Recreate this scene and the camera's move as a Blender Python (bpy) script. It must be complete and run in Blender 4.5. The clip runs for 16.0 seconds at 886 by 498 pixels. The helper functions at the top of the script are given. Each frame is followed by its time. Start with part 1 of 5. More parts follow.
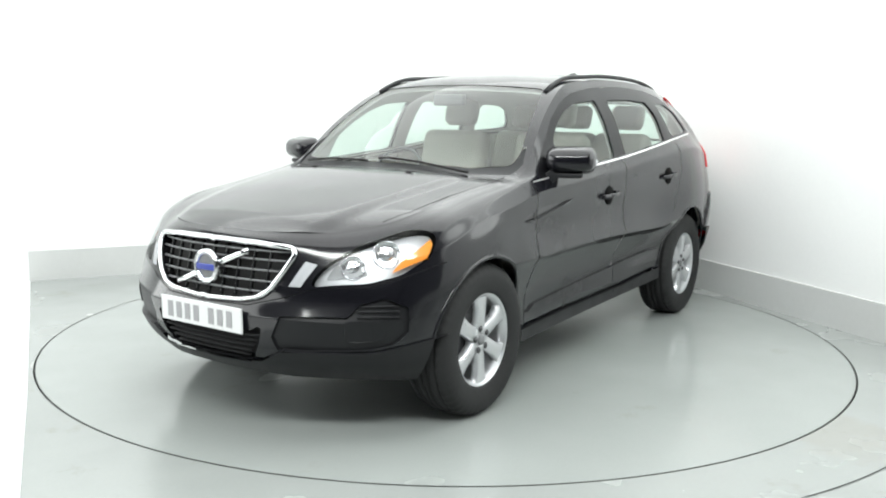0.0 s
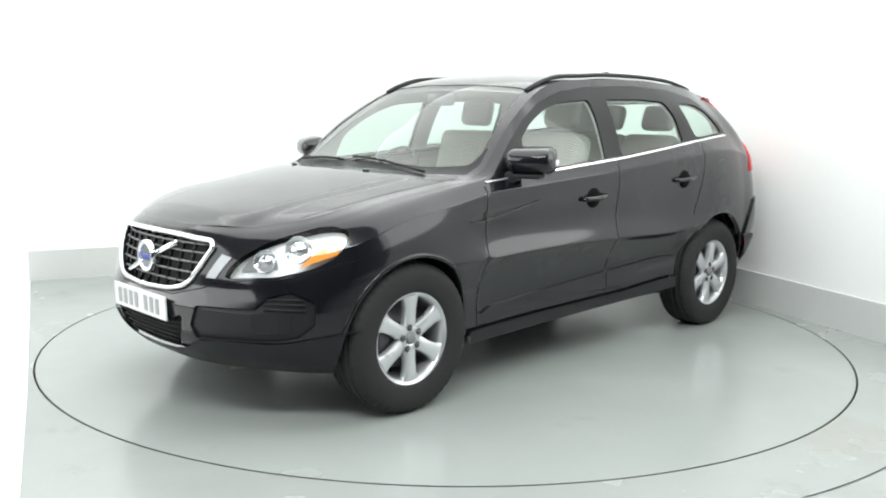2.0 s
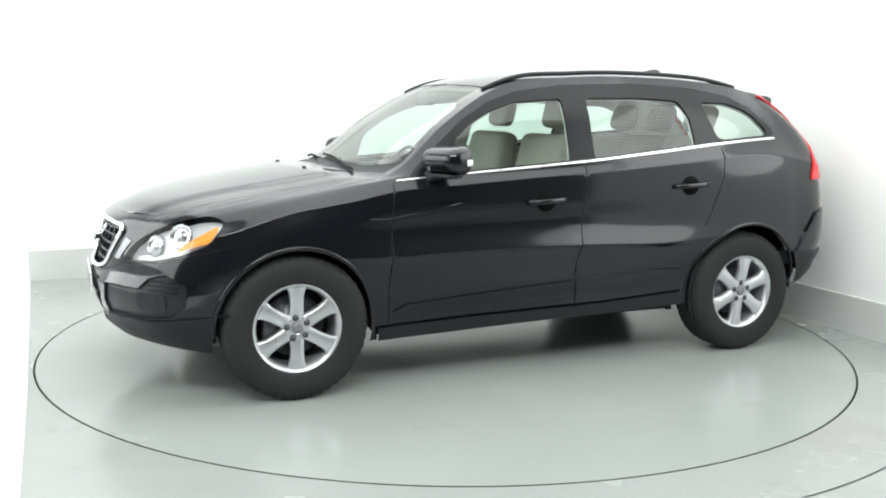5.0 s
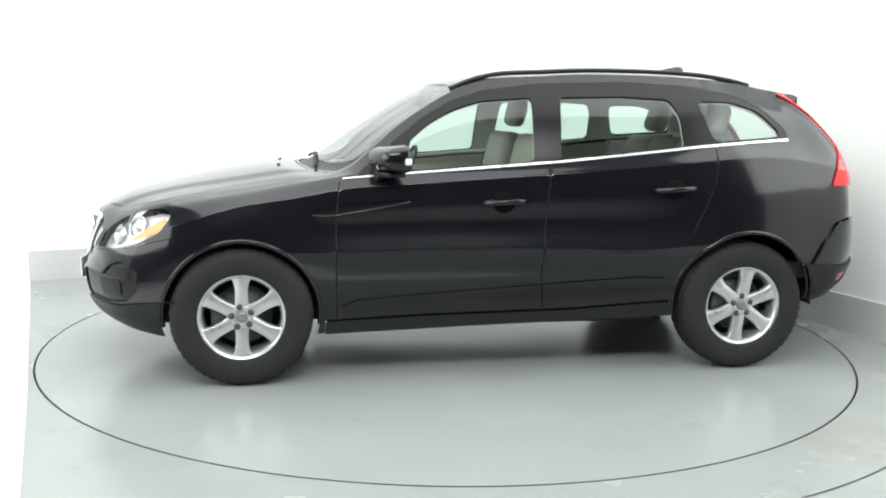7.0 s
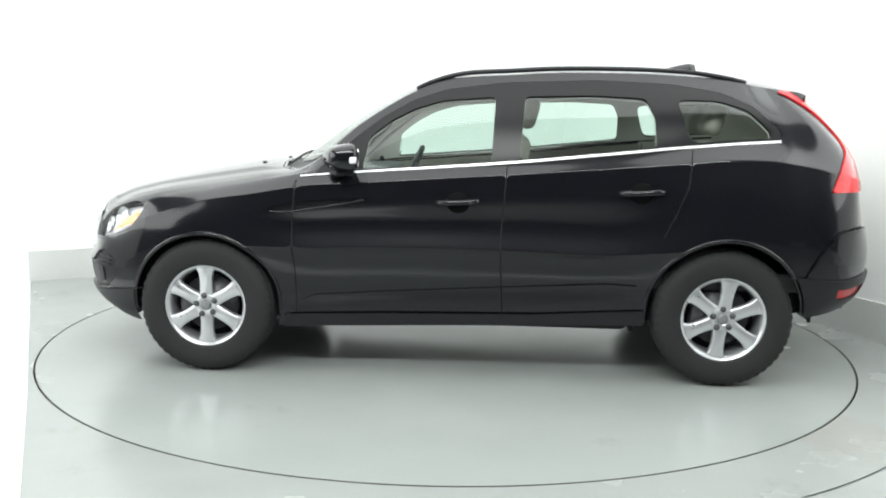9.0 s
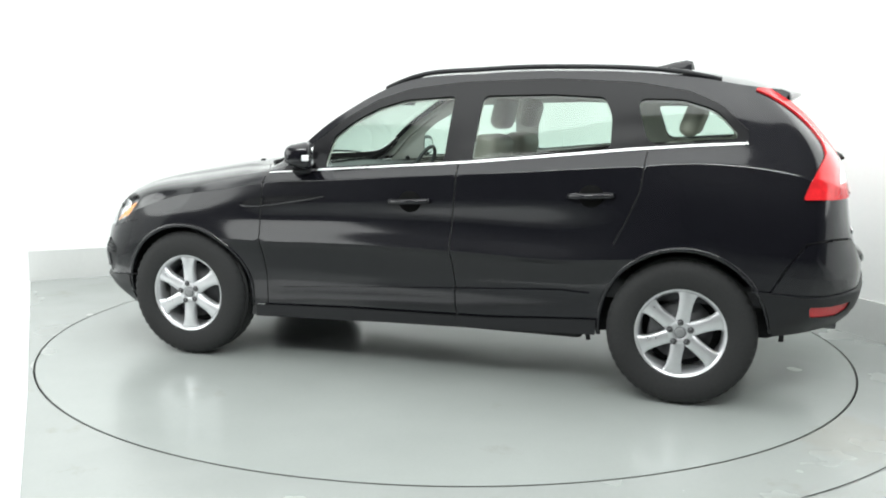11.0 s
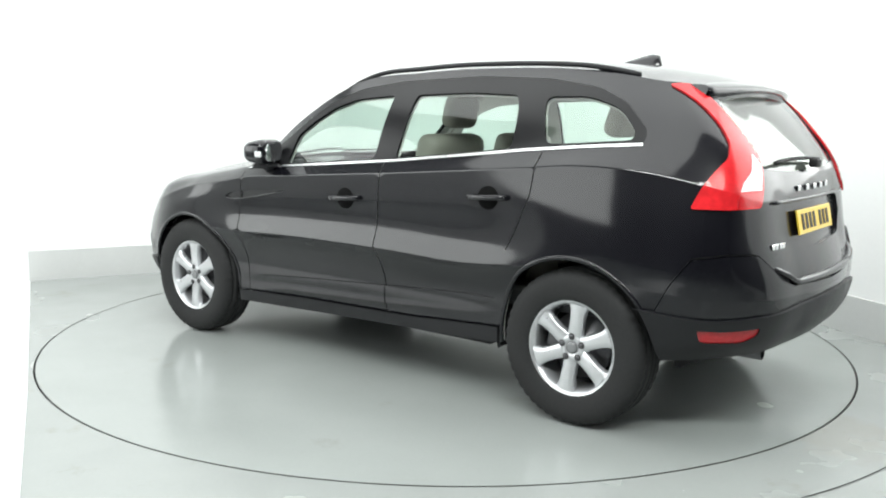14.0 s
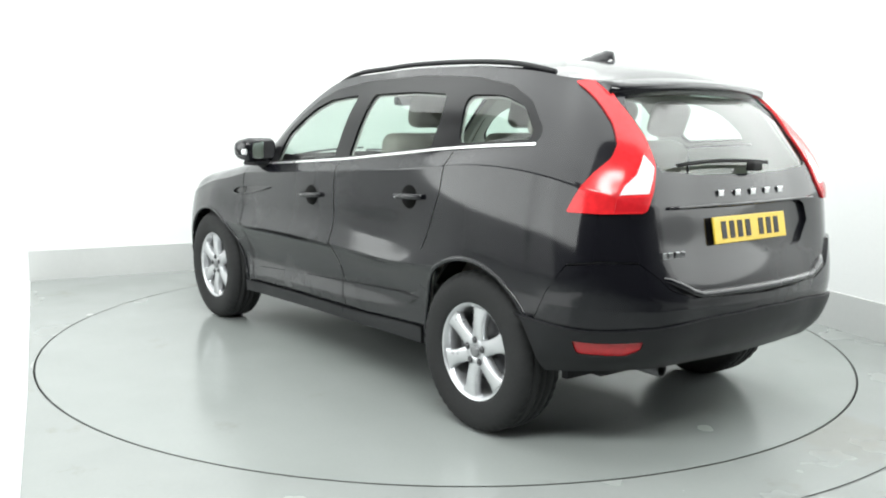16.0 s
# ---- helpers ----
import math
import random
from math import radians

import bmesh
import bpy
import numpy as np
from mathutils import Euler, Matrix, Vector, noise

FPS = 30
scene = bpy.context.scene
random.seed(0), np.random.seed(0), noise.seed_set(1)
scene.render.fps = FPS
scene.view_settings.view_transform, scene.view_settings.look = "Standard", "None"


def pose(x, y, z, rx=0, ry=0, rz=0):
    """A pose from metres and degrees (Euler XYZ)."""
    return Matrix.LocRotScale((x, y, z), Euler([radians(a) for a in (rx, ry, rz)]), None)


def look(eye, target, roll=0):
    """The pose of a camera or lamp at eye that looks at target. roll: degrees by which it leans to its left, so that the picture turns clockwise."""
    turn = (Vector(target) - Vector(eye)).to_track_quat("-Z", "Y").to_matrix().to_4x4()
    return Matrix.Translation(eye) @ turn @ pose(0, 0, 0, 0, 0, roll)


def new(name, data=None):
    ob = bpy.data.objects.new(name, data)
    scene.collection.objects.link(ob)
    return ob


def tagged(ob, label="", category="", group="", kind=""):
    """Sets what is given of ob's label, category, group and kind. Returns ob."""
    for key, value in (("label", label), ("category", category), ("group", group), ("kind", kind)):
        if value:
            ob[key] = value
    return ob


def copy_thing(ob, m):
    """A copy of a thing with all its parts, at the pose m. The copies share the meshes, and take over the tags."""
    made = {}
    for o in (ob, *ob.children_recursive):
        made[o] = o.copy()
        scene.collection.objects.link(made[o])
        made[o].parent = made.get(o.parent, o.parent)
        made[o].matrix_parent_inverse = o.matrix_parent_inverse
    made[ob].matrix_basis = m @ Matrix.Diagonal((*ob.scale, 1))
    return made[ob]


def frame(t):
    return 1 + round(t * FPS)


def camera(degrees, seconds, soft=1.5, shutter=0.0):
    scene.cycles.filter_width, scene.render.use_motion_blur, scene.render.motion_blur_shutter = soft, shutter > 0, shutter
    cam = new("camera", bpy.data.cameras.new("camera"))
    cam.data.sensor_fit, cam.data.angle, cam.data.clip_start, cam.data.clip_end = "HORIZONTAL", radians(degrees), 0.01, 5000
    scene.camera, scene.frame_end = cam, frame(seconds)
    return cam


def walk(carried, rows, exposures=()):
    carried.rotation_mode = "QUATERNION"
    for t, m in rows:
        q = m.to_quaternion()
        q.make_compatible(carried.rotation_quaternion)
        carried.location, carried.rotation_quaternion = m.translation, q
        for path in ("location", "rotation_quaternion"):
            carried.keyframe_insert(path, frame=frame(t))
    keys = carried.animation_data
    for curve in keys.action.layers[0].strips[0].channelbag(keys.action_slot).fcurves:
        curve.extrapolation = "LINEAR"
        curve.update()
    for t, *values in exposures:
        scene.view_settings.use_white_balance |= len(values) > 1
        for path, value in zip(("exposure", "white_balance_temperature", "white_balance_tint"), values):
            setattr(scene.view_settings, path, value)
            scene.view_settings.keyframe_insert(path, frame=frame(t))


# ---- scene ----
# ---- camera and walk ----
cam = camera(52.96, 16.0, soft=2.0)
EYE = (0.0, 0.0, 1.418)
AIM = look(EYE, (0.0, 0.98859, 1.418 - 0.15065), 0.84)
walk(cam, [(0.0, AIM), (16.0, AIM)])

# turntable centre, car offset on it, and the car's heading over time
HUB_X, HUB_Y, DISC_R = 0.0246, 5.709, 2.459
OFF_X, OFF_Y = -0.139, 0.153
TURN = [(0.0, 235.8), (0.5, 233.8), (1.0, 231.05), (1.5, 227.65), (2.0, 224.1), (2.5, 220.55),
        (3.0, 217.05), (3.5, 213.6), (4.0, 210.1), (4.5, 206.7), (5.0, 203.3), (5.5, 199.95),
        (6.0, 196.55), (6.5, 193.15), (7.0, 189.65), (7.5, 186.2), (8.0, 182.85), (8.5, 179.6),
        (9.0, 176.3), (9.5, 172.9), (10.0, 169.5), (10.5, 166.05), (11.0, 162.65), (11.5, 159.2),
        (12.0, 155.75), (12.5, 152.35), (13.0, 148.9), (13.5, 145.5), (14.0, 142.05), (14.5, 138.65),
        (15.0, 135.1), (15.5, 131.5), (16.0, 127.85)]

# ---- world and light ----
world = bpy.data.worlds.new("studio_air")
scene.world = world
world.use_nodes = True
world.node_tree.nodes["Background"].inputs[0].default_value = (0.9, 0.95, 1.0, 1)
world.node_tree.nodes["Background"].inputs[1].default_value = 0.02
scene.view_settings.exposure = 0.0


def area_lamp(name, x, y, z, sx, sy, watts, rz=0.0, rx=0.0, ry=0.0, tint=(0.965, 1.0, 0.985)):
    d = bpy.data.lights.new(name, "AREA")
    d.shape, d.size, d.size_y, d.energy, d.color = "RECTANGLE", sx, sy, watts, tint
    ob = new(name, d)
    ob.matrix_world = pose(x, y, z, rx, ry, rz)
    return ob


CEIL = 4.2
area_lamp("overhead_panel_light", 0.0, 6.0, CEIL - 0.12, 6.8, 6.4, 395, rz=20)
# unseen panels added at both sides; their glow stands in for bright walls
area_lamp("side_fill_light", -4.7, 2.9, 2.4, 2.4, 6.4, 180, ry=-84)
area_lamp("side_fill_light", 3.37, 3.9, 2.4, 2.2, 3.2, 56, rz=21, ry=84)
# unseen strip added to brighten the car's near side and the front floor
lamp = area_lamp("front_fill_light", 0, 0, 0, 5.6, 0.45, 270)
lamp.matrix_world = look((0.0, 0.7, 4.0), (0.0, 6.2, 0.6))

# ---- materials ----


def mat(name, color, rough=0.5, metal=0.0, coat=0.0, spec=0.5, grain=0.0, scale=20.0, bump=0.0, rvar=0.0, trans=0.0, emit=0.0, ior=1.45, grain2=0.0, scale2=2.0, stain=None):
    """A principled surface with fine grain and larger stains in colour, roughness and relief."""
    m = bpy.data.materials.new(name)
    m.use_nodes = True
    nt = m.node_tree
    b = nt.nodes["Principled BSDF"]
    b.inputs["Base Color"].default_value = (*color, 1)
    b.inputs["Roughness"].default_value = rough
    b.inputs["Metallic"].default_value = metal
    b.inputs["Coat Weight"].default_value = coat
    b.inputs["Coat Roughness"].default_value = 0.10
    b.inputs["Specular IOR Level"].default_value = spec
    b.inputs["IOR"].default_value = ior
    b.inputs["Transmission Weight"].default_value = trans
    if emit:
        b.inputs["Emission Color"].default_value = (*color, 1)
        b.inputs["Emission Strength"].default_value = emit
    if grain or bump or rvar or grain2:
        tc = nt.nodes.new("ShaderNodeTexCoord")
        n1 = nt.nodes.new("ShaderNodeTexNoise")
        n1.inputs["Scale"].default_value, n1.inputs["Detail"].default_value = scale, 6
        n2 = nt.nodes.new("ShaderNodeTexNoise")
        n2.inputs["Scale"].default_value, n2.inputs["Detail"].default_value = scale2, 4
        nt.links.new(tc.outputs["Object"], n1.inputs["Vector"])
        nt.links.new(tc.outputs["Object"], n2.inputs["Vector"])
        mix = nt.nodes.new("ShaderNodeMix")
        mix.data_type = "RGBA"
        mix.inputs["A"].default_value = (*[c * (1 - grain) for c in color], 1)
        mix.inputs["B"].default_value = (*[min(1, c * (1 + grain)) for c in color], 1)
        nt.links.new(n1.outputs["Fac"], mix.inputs["Factor"])
        mix2 = nt.nodes.new("ShaderNodeMix")
        mix2.data_type, mix2.blend_type = "RGBA", "MULTIPLY"
        ramp = nt.nodes.new("ShaderNodeMapRange")
        ramp.inputs["From Min"].default_value, ramp.inputs["From Max"].default_value = 0.35, 0.65
        ramp.inputs["To Min"].default_value, ramp.inputs["To Max"].default_value = 1 - grain2, 1.0
        nt.links.new(n2.outputs["Fac"], ramp.inputs["Value"])
        mix2.inputs["Factor"].default_value = 1.0
        nt.links.new(mix.outputs["Result"], mix2.inputs["A"])
        nt.links.new(ramp.outputs["Result"], mix2.inputs["B"])
        nt.links.new(mix2.outputs["Result"], b.inputs["Base Color"])
        if stain:
            n3 = nt.nodes.new("ShaderNodeTexNoise")
            n3.inputs["Scale"].default_value, n3.inputs["Detail"].default_value, n3.inputs["Roughness"].default_value = 1.9, 9, 0.68
            nt.links.new(tc.outputs["Object"], n3.inputs["Vector"])
            r3 = nt.nodes.new("ShaderNodeMapRange")
            r3.inputs["From Min"].default_value, r3.inputs["From Max"].default_value = 0.60, 0.70
            r3.inputs["To Min"].default_value, r3.inputs["To Max"].default_value = 0.0, 0.45
            nt.links.new(n3.outputs["Fac"], r3.inputs["Value"])
            mix3 = nt.nodes.new("ShaderNodeMix")
            mix3.data_type = "RGBA"
            mix3.inputs["B"].default_value = (*stain, 1)
            nt.links.new(r3.outputs["Result"], mix3.inputs["Factor"])
            nt.links.new(mix2.outputs["Result"], mix3.inputs["A"])
            nt.links.new(mix3.outputs["Result"], b.inputs["Base Color"])
        if rvar:
            rr = nt.nodes.new("ShaderNodeMapRange")
            rr.inputs["From Min"].default_value, rr.inputs["From Max"].default_value = 0.3, 0.7
            rr.inputs["To Min"].default_value, rr.inputs["To Max"].default_value = max(0.02, rough - rvar), rough + rvar
            nt.links.new(n2.outputs["Fac"], rr.inputs["Value"])
            nt.links.new(rr.outputs["Result"], b.inputs["Roughness"])
        if bump:
            bp = nt.nodes.new("ShaderNodeBump")
            bp.inputs["Strength"].default_value, bp.inputs["Distance"].default_value = bump, 0.004
            nt.links.new(n1.outputs["Fac"], bp.inputs["Height"])
            nt.links.new(bp.outputs["Normal"], b.inputs["Normal"])
    return m


WALL_WHITE = mat("white_wall_paint", (0.86, 0.87, 0.865), 0.6, grain=0.02, scale=40, bump=0.05, grain2=0.03, scale2=0.8)
PLINTH_GREY = mat("grey_plinth_paint", (0.60, 0.612, 0.603), 0.5, grain=0.03, scale=30, bump=0.05, grain2=0.06, scale2=1.5)
FLOOR_GREY = mat("grey_epoxy_floor", (0.32, 0.34, 0.33), 0.24, grain=0.03, scale=60, bump=0.02, rvar=0.08, grain2=0.07, scale2=1.3, stain=(0.21, 0.185, 0.14))


def rust_spot(m, x, y, r, tint, amount):
    """A ragged rusty stain on the floor round one place."""
    nt = m.node_tree
    b = nt.nodes["Principled BSDF"]
    before = b.inputs["Base Color"].links[0].from_socket
    tc = nt.nodes.new("ShaderNodeTexCoord")
    far = nt.nodes.new("ShaderNodeVectorMath")
    far.operation = "DISTANCE"
    far.inputs[1].default_value = (x, y, 0)
    nt.links.new(tc.outputs["Object"], far.inputs[0])
    n = nt.nodes.new("ShaderNodeTexNoise")
    n.inputs["Scale"].default_value, n.inputs["Detail"].default_value = 5.0, 8
    nt.links.new(tc.outputs["Object"], n.inputs["Vector"])
    ad = nt.nodes.new("ShaderNodeMath")
    ad.operation = "MULTIPLY_ADD"
    ad.inputs[1].default_value = -1.6 * r
    nt.links.new(n.outputs["Fac"], ad.inputs[0])
    nt.links.new(far.outputs["Value"], ad.inputs[2])
    ramp = nt.nodes.new("ShaderNodeMapRange")
    ramp.inputs["From Min"].default_value, ramp.inputs["From Max"].default_value = -0.25 * r, 0.15 * r
    ramp.inputs["To Min"].default_value, ramp.inputs["To Max"].default_value = amount, 0.0
    nt.links.new(ad.outputs[0], ramp.inputs["Value"])
    mix = nt.nodes.new("ShaderNodeMix")
    mix.data_type = "RGBA"
    mix.inputs["B"].default_value = (*tint, 1)
    nt.links.new(ramp.outputs["Result"], mix.inputs["Factor"])
    nt.links.new(before, mix.inputs["A"])
    nt.links.new(mix.outputs["Result"], b.inputs["Base Color"])


rust_spot(FLOOR_GREY, 1.85, 3.85, 0.36, (0.27, 0.235, 0.19), 0.22)
DISC_GREY = mat("grey_epoxy_disc", (0.325, 0.348, 0.337), 0.2, grain=0.03, scale=60, bump=0.02, rvar=0.08, grain2=0.06, scale2=1.1, stain=(0.26, 0.255, 0.235))
CEIL_GREY = mat("grey_ceiling_paint", (0.09, 0.092, 0.092), 0.8, grain=0.05, scale=10, bump=0.05)
# for unseen walls near the camera, kept dark so the paint mirrors dark
DARK_WALL = mat("dark_unseen_wall", (0.05, 0.052, 0.055), 0.8, grain=0.1, scale=8)
GAP_BLACK = mat("black_gap_rubber", (0.006, 0.006, 0.006), 0.7, grain=0.1, scale=50)


# ---- mesh helpers ----


def obj(name, bm, material, parent=None, smooth=False):
    me = bpy.data.meshes.new(name)
    bm.to_mesh(me)
    bm.free()
    me.materials.append(material)
    if smooth:
        me.shade_smooth()
    ob = new(name, me)
    if parent:
        ob.parent = parent
    return ob


def part(name, bm, material, parent, label="", smooth=True):
    ob = obj(name, bm, material, parent, smooth)
    return tagged(ob, label) if label else ob


def empty(name, parent=None):
    ob = new(name)
    if parent:
        ob.parent = parent
    return ob


def add_box(bm, x0, x1, y0, y1, z0, z1, bevel=0.0, m=None):
    r = bmesh.ops.create_cube(bm, size=1)
    vs = r["verts"]
    for v in vs:
        v.co = Vector((x0 if v.co.x < 0 else x1, y0 if v.co.y < 0 else y1, z0 if v.co.z < 0 else z1))
    if bevel:
        es = {e for v in vs for e in v.link_edges}
        r2 = bmesh.ops.bevel(bm, geom=list(es), offset=bevel, segments=2, affect="EDGES", profile=0.5)
        vs = list({v for f in r2["faces"] for v in f.verts} | {v for v in vs if v.is_valid})
    if m is not None:
        for v in vs:
            v.co = m @ v.co
    return vs


def prism(bm, pts, z0, z1):
    """A flat plate of the outline pts between two heights."""
    lo = [bm.verts.new((x, y, z0)) for x, y in pts]
    hi = [bm.verts.new((x, y, z1)) for x, y in pts]
    bm.faces.new(hi)
    bm.faces.new(lo[::-1])
    n = len(pts)
    for i in range(n):
        bm.faces.new((lo[i], lo[(i + 1) % n], hi[(i + 1) % n], hi[i]))


# ---- studio ----
COR = Vector((1.275, 9.63))
U = Vector((-0.889, -0.458))
V = Vector((0.362, -0.932))
LEFT_END = COR + U * 5.27
B = COR + U * 9.5
D = COR + V * 13.0
E_ = B + V * 13.0


def wall(name, a, b, z0, z1, thick, material, label, category="wall"):
    """A wall from a to b whose inner face is on the line; its thickness lies to the left of a to b."""
    d = (b - a).normalized()
    n = Vector((-d.y, d.x)) * thick
    bm = bmesh.new()
    prism(bm, [tuple(a), tuple(b), tuple(b + n), tuple(a + n)], z0, z1)
    bmesh.ops.recalc_face_normals(bm, faces=bm.faces)
    return tagged(obj(name, bm, material), label, category, kind="structure")


def studio():
    bm = bmesh.new()
    n = 128
    far = [tuple(p) for p in (B, E_, D, COR)]
    # floor with a round hole for the turntable: ring of quads out to a big square
    R1 = DISC_R + 0.012
    ring = [bm.verts.new((HUB_X + R1 * math.cos(2 * math.pi * i / n), HUB_Y + R1 * math.sin(2 * math.pi * i / n), 0)) for i in range(n)]
    out = []
    for i in range(n):
        a = 2 * math.pi * i / n
        k = 16.0 / max(abs(math.cos(a)), abs(math.sin(a)))
        out.append(bm.verts.new((HUB_X + k * math.cos(a), HUB_Y + k * math.sin(a), 0)))
    low = [bm.verts.new((v.co.x, v.co.y, -0.12)) for v in ring]
    for i in range(n):
        j = (i + 1) % n
        bm.faces.new((ring[i], out[i], out[j], ring[j]))
        bm.faces.new((ring[j], low[j], low[i], ring[i]))
    tagged(obj("floor", bm, FLOOR_GREY), "glossy pale grey painted studio floor with faint stains", "floor", kind="structure")
    bm = bmesh.new()
    prism(bm, [(HUB_X + (R1 + .2) * math.cos(2 * math.pi * i / n), HUB_Y + (R1 + .2) * math.sin(2 * math.pi * i / n)) for i in range(n)], -0.16, -0.125)
    tagged(obj("turntable_pit", bm, GAP_BLACK), "dark shallow pit under the turntable disc", "pit", kind="structure")
    wall("wall_back", B, COR, -0.2, CEIL, 0.2, WALL_WHITE, "plain white painted studio back wall")
    wall("wall_side", COR, COR + V * 7.4, -0.2, CEIL, 0.2, WALL_WHITE, "plain white painted studio side wall")
    wall("wall_side_front", COR + V * 7.4, D, -0.2, CEIL, 0.2, DARK_WALL, "plain dark unseen wall beside the camera")
    wall("wall_left", B + V * 3.2, B, -0.2, CEIL, 0.2, WALL_WHITE, "plain white painted studio side wall")
    wall("wall_left_front", E_, B + V * 3.2, -0.2, CEIL, 0.2, DARK_WALL, "plain dark unseen wall beside the camera")
    wall("wall_front", D, E_, -0.2, CEIL, 0.2, DARK_WALL, "plain dark unseen wall behind the camera")
    bm = bmesh.new()
    prism(bm, far, CEIL, CEIL + 0.2)
    bmesh.ops.recalc_face_normals(bm, faces=bm.faces)
    tagged(obj("ceiling", bm, CEIL_GREY), "plain grey painted studio ceiling", "ceiling", kind="structure")
    # grey plinth along the foot of the two walls
    for name, a, b in (("baseboard_back", LEFT_END, COR), ("baseboard_side", COR, D)):
        wall(name, a, b, 0, 0.25, -0.02, PLINTH_GREY, "pale grey painted plinth at the foot of the wall", "baseboard")


def white_margin():
    """White strip added for a blank margin on the floor beside the turntable, up to the plinth's end."""
    bm = bmesh.new()
    e = Vector((-3.405, 7.215))
    pts = [tuple(e), (-2.061, 4.265), (-1.54, 3.085), (-0.75, 1.2), (-1.5, 0.9), (-4.295, 6.757)]
    prism(bm, pts, 0.0, 0.004)
    bmesh.ops.recalc_face_normals(bm, faces=bm.faces)
    tagged(obj("white_margin", bm, WALL_WHITE), "plain white strip added for the blank white margin of the floor", "floor sheet", kind="structure")
    # painted joint lines in the floor outside the disc
    for k, (r, a0, a1) in enumerate(((2.86, -62, -38), (2.86, -30, -12))):
        bm = bmesh.new()
        n = 20
        vs = []
        for i in range(n + 1):
            a = radians(a0 + (a1 - a0) * i / n)
            vs.append([bm.verts.new((HUB_X + q * math.cos(a), HUB_Y + q * math.sin(a), 0.003)) for q in (r, r + 0.006)])
        for p, q in zip(vs, vs[1:]):
            bm.faces.new((p[0], p[1], q[1], q[0]))
        tagged(obj("floor_joint", bm, GAP_BLACK), "thin dark curved joint in the painted floor", "floor joint", kind="structure")


studio()
white_margin()

bm = bmesh.new()
N_ = 160
prism(bm, [(DISC_R * math.cos(2 * math.pi * i / N_), DISC_R * math.sin(2 * math.pi * i / N_)) for i in range(N_)], -0.10, 0.0)
turntable = tagged(obj("turntable", bm, DISC_GREY), "round pale grey painted turntable disc set flush in the floor", "turntable")
turntable.location = (HUB_X, HUB_Y, 0)
bm = bmesh.new()
for i in range(N_):
    a, b = 2 * math.pi * i / N_, 2 * math.pi * (i + 1) / N_
    q = [(DISC_R * math.cos(a), DISC_R * math.sin(a)), (DISC_R * math.cos(b), DISC_R * math.sin(b))]
    k = (DISC_R + 0.006) / DISC_R
    bm.faces.new([bm.verts.new(v) for v in ((*q[0], 0.0), (q[0][0] * k, q[0][1] * k, 0.0), (q[1][0] * k, q[1][1] * k, 0.0), (*q[1], 0.0))])
part("edge_strip", bm, GAP_BLACK, turntable, "dark rubber strip round the disc", smooth=False)

car = tagged(empty("car"), "black five-door estate car with silver alloy wheels on the turntable", "car")

# ---- car materials ----
PAINT = mat("black_car_paint", (0.0045, 0.0045, 0.0068), 0.4, coat=1.0, spec=0.1, grain=0.2, scale=900, rvar=0.03, scale2=3)
PAINT.node_tree.nodes["Principled BSDF"].inputs["Coat IOR"].default_value = 1.5
CLAD = mat("black_satin_plastic", (0.013, 0.0135, 0.015), 0.42, spec=0.32, grain=0.15, scale=300, bump=0.04, rvar=0.06, scale2=6)
GLOSS_BLACK = mat("gloss_black_trim", (0.008, 0.008, 0.009), 0.22, coat=0.5)
PILLAR_BLACK = mat("satin_pillar_film", (0.006, 0.006, 0.007), 0.28, spec=0.35, grain=0.1, scale=200)
DRL_GREY = mat("clear_side_lamp", (0.40, 0.41, 0.43), 0.4, coat=0.1, grain=0.1, scale=50)
# dark plate ink paled by overexposure; the glare is put into the colour
INK_WASHED = mat("glare_paled_ink", (0.34, 0.34, 0.35), 0.5)
CHROME = mat("chrome_trim", (0.85, 0.86, 0.87), 0.12, metal=1.0, rvar=0.04, scale2=9)
BELT_BRIGHT = mat("satin_bright_trim", (0.88, 0.885, 0.89), 0.3, metal=0.8, rvar=0.05, scale2=9)
ALLOY = mat("silver_alloy", (0.62, 0.63, 0.645), 0.33, metal=0.75, grain=0.05, scale=60, rvar=0.06, scale2=9, coat=0.4)
DARK_METAL = mat("dark_brake_steel", (0.12, 0.12, 0.125), 0.45, metal=0.8, grain=0.3, scale=40)
RUBBER = mat("tyre_rubber", (0.020, 0.0205, 0.021), 0.72, spec=0.4, grain=0.25, scale=70, bump=0.15, rvar=0.08, scale2=7, grain2=0.2)
WELL = mat("wheel_well_felt", (0.012, 0.012, 0.013), 0.9, grain=0.2, scale=40)
RED_LENS = mat("red_lamp_lens", (0.70, 0.022, 0.028), 0.22, coat=0.45, spec=0.3, grain=0.25, scale=35, grain2=0.25, scale2=14)
DARK_RED = mat("dark_red_lens", (0.50, 0.012, 0.018), 0.25, coat=0.4, grain=0.3, scale=40)
CLEAR_WHITE = mat("frosted_lamp_lens", (0.75, 0.77, 0.78), 0.2, coat=1.0, grain=0.12, scale=50)
AMBER = mat("amber_lamp_lens", (0.85, 0.30, 0.045), 0.25, coat=0.8, grain=0.15, scale=60)
LAMP_CHROME = mat("lamp_bowl_silver", (0.70, 0.71, 0.72), 0.24, metal=0.95, grain=0.08, scale=60)
CUP_SHADE = mat("handle_cup_shade", (0.004, 0.004, 0.004), 0.6, spec=0.05)
LAMP_SILVER = mat("lamp_reflector", (0.56, 0.57, 0.58), 0.3, metal=0.4, grain=0.1, scale=30)
LAMP_GREY = mat("lamp_bezel_grey", (0.22, 0.225, 0.23), 0.35, metal=0.3, grain=0.1, scale=30)
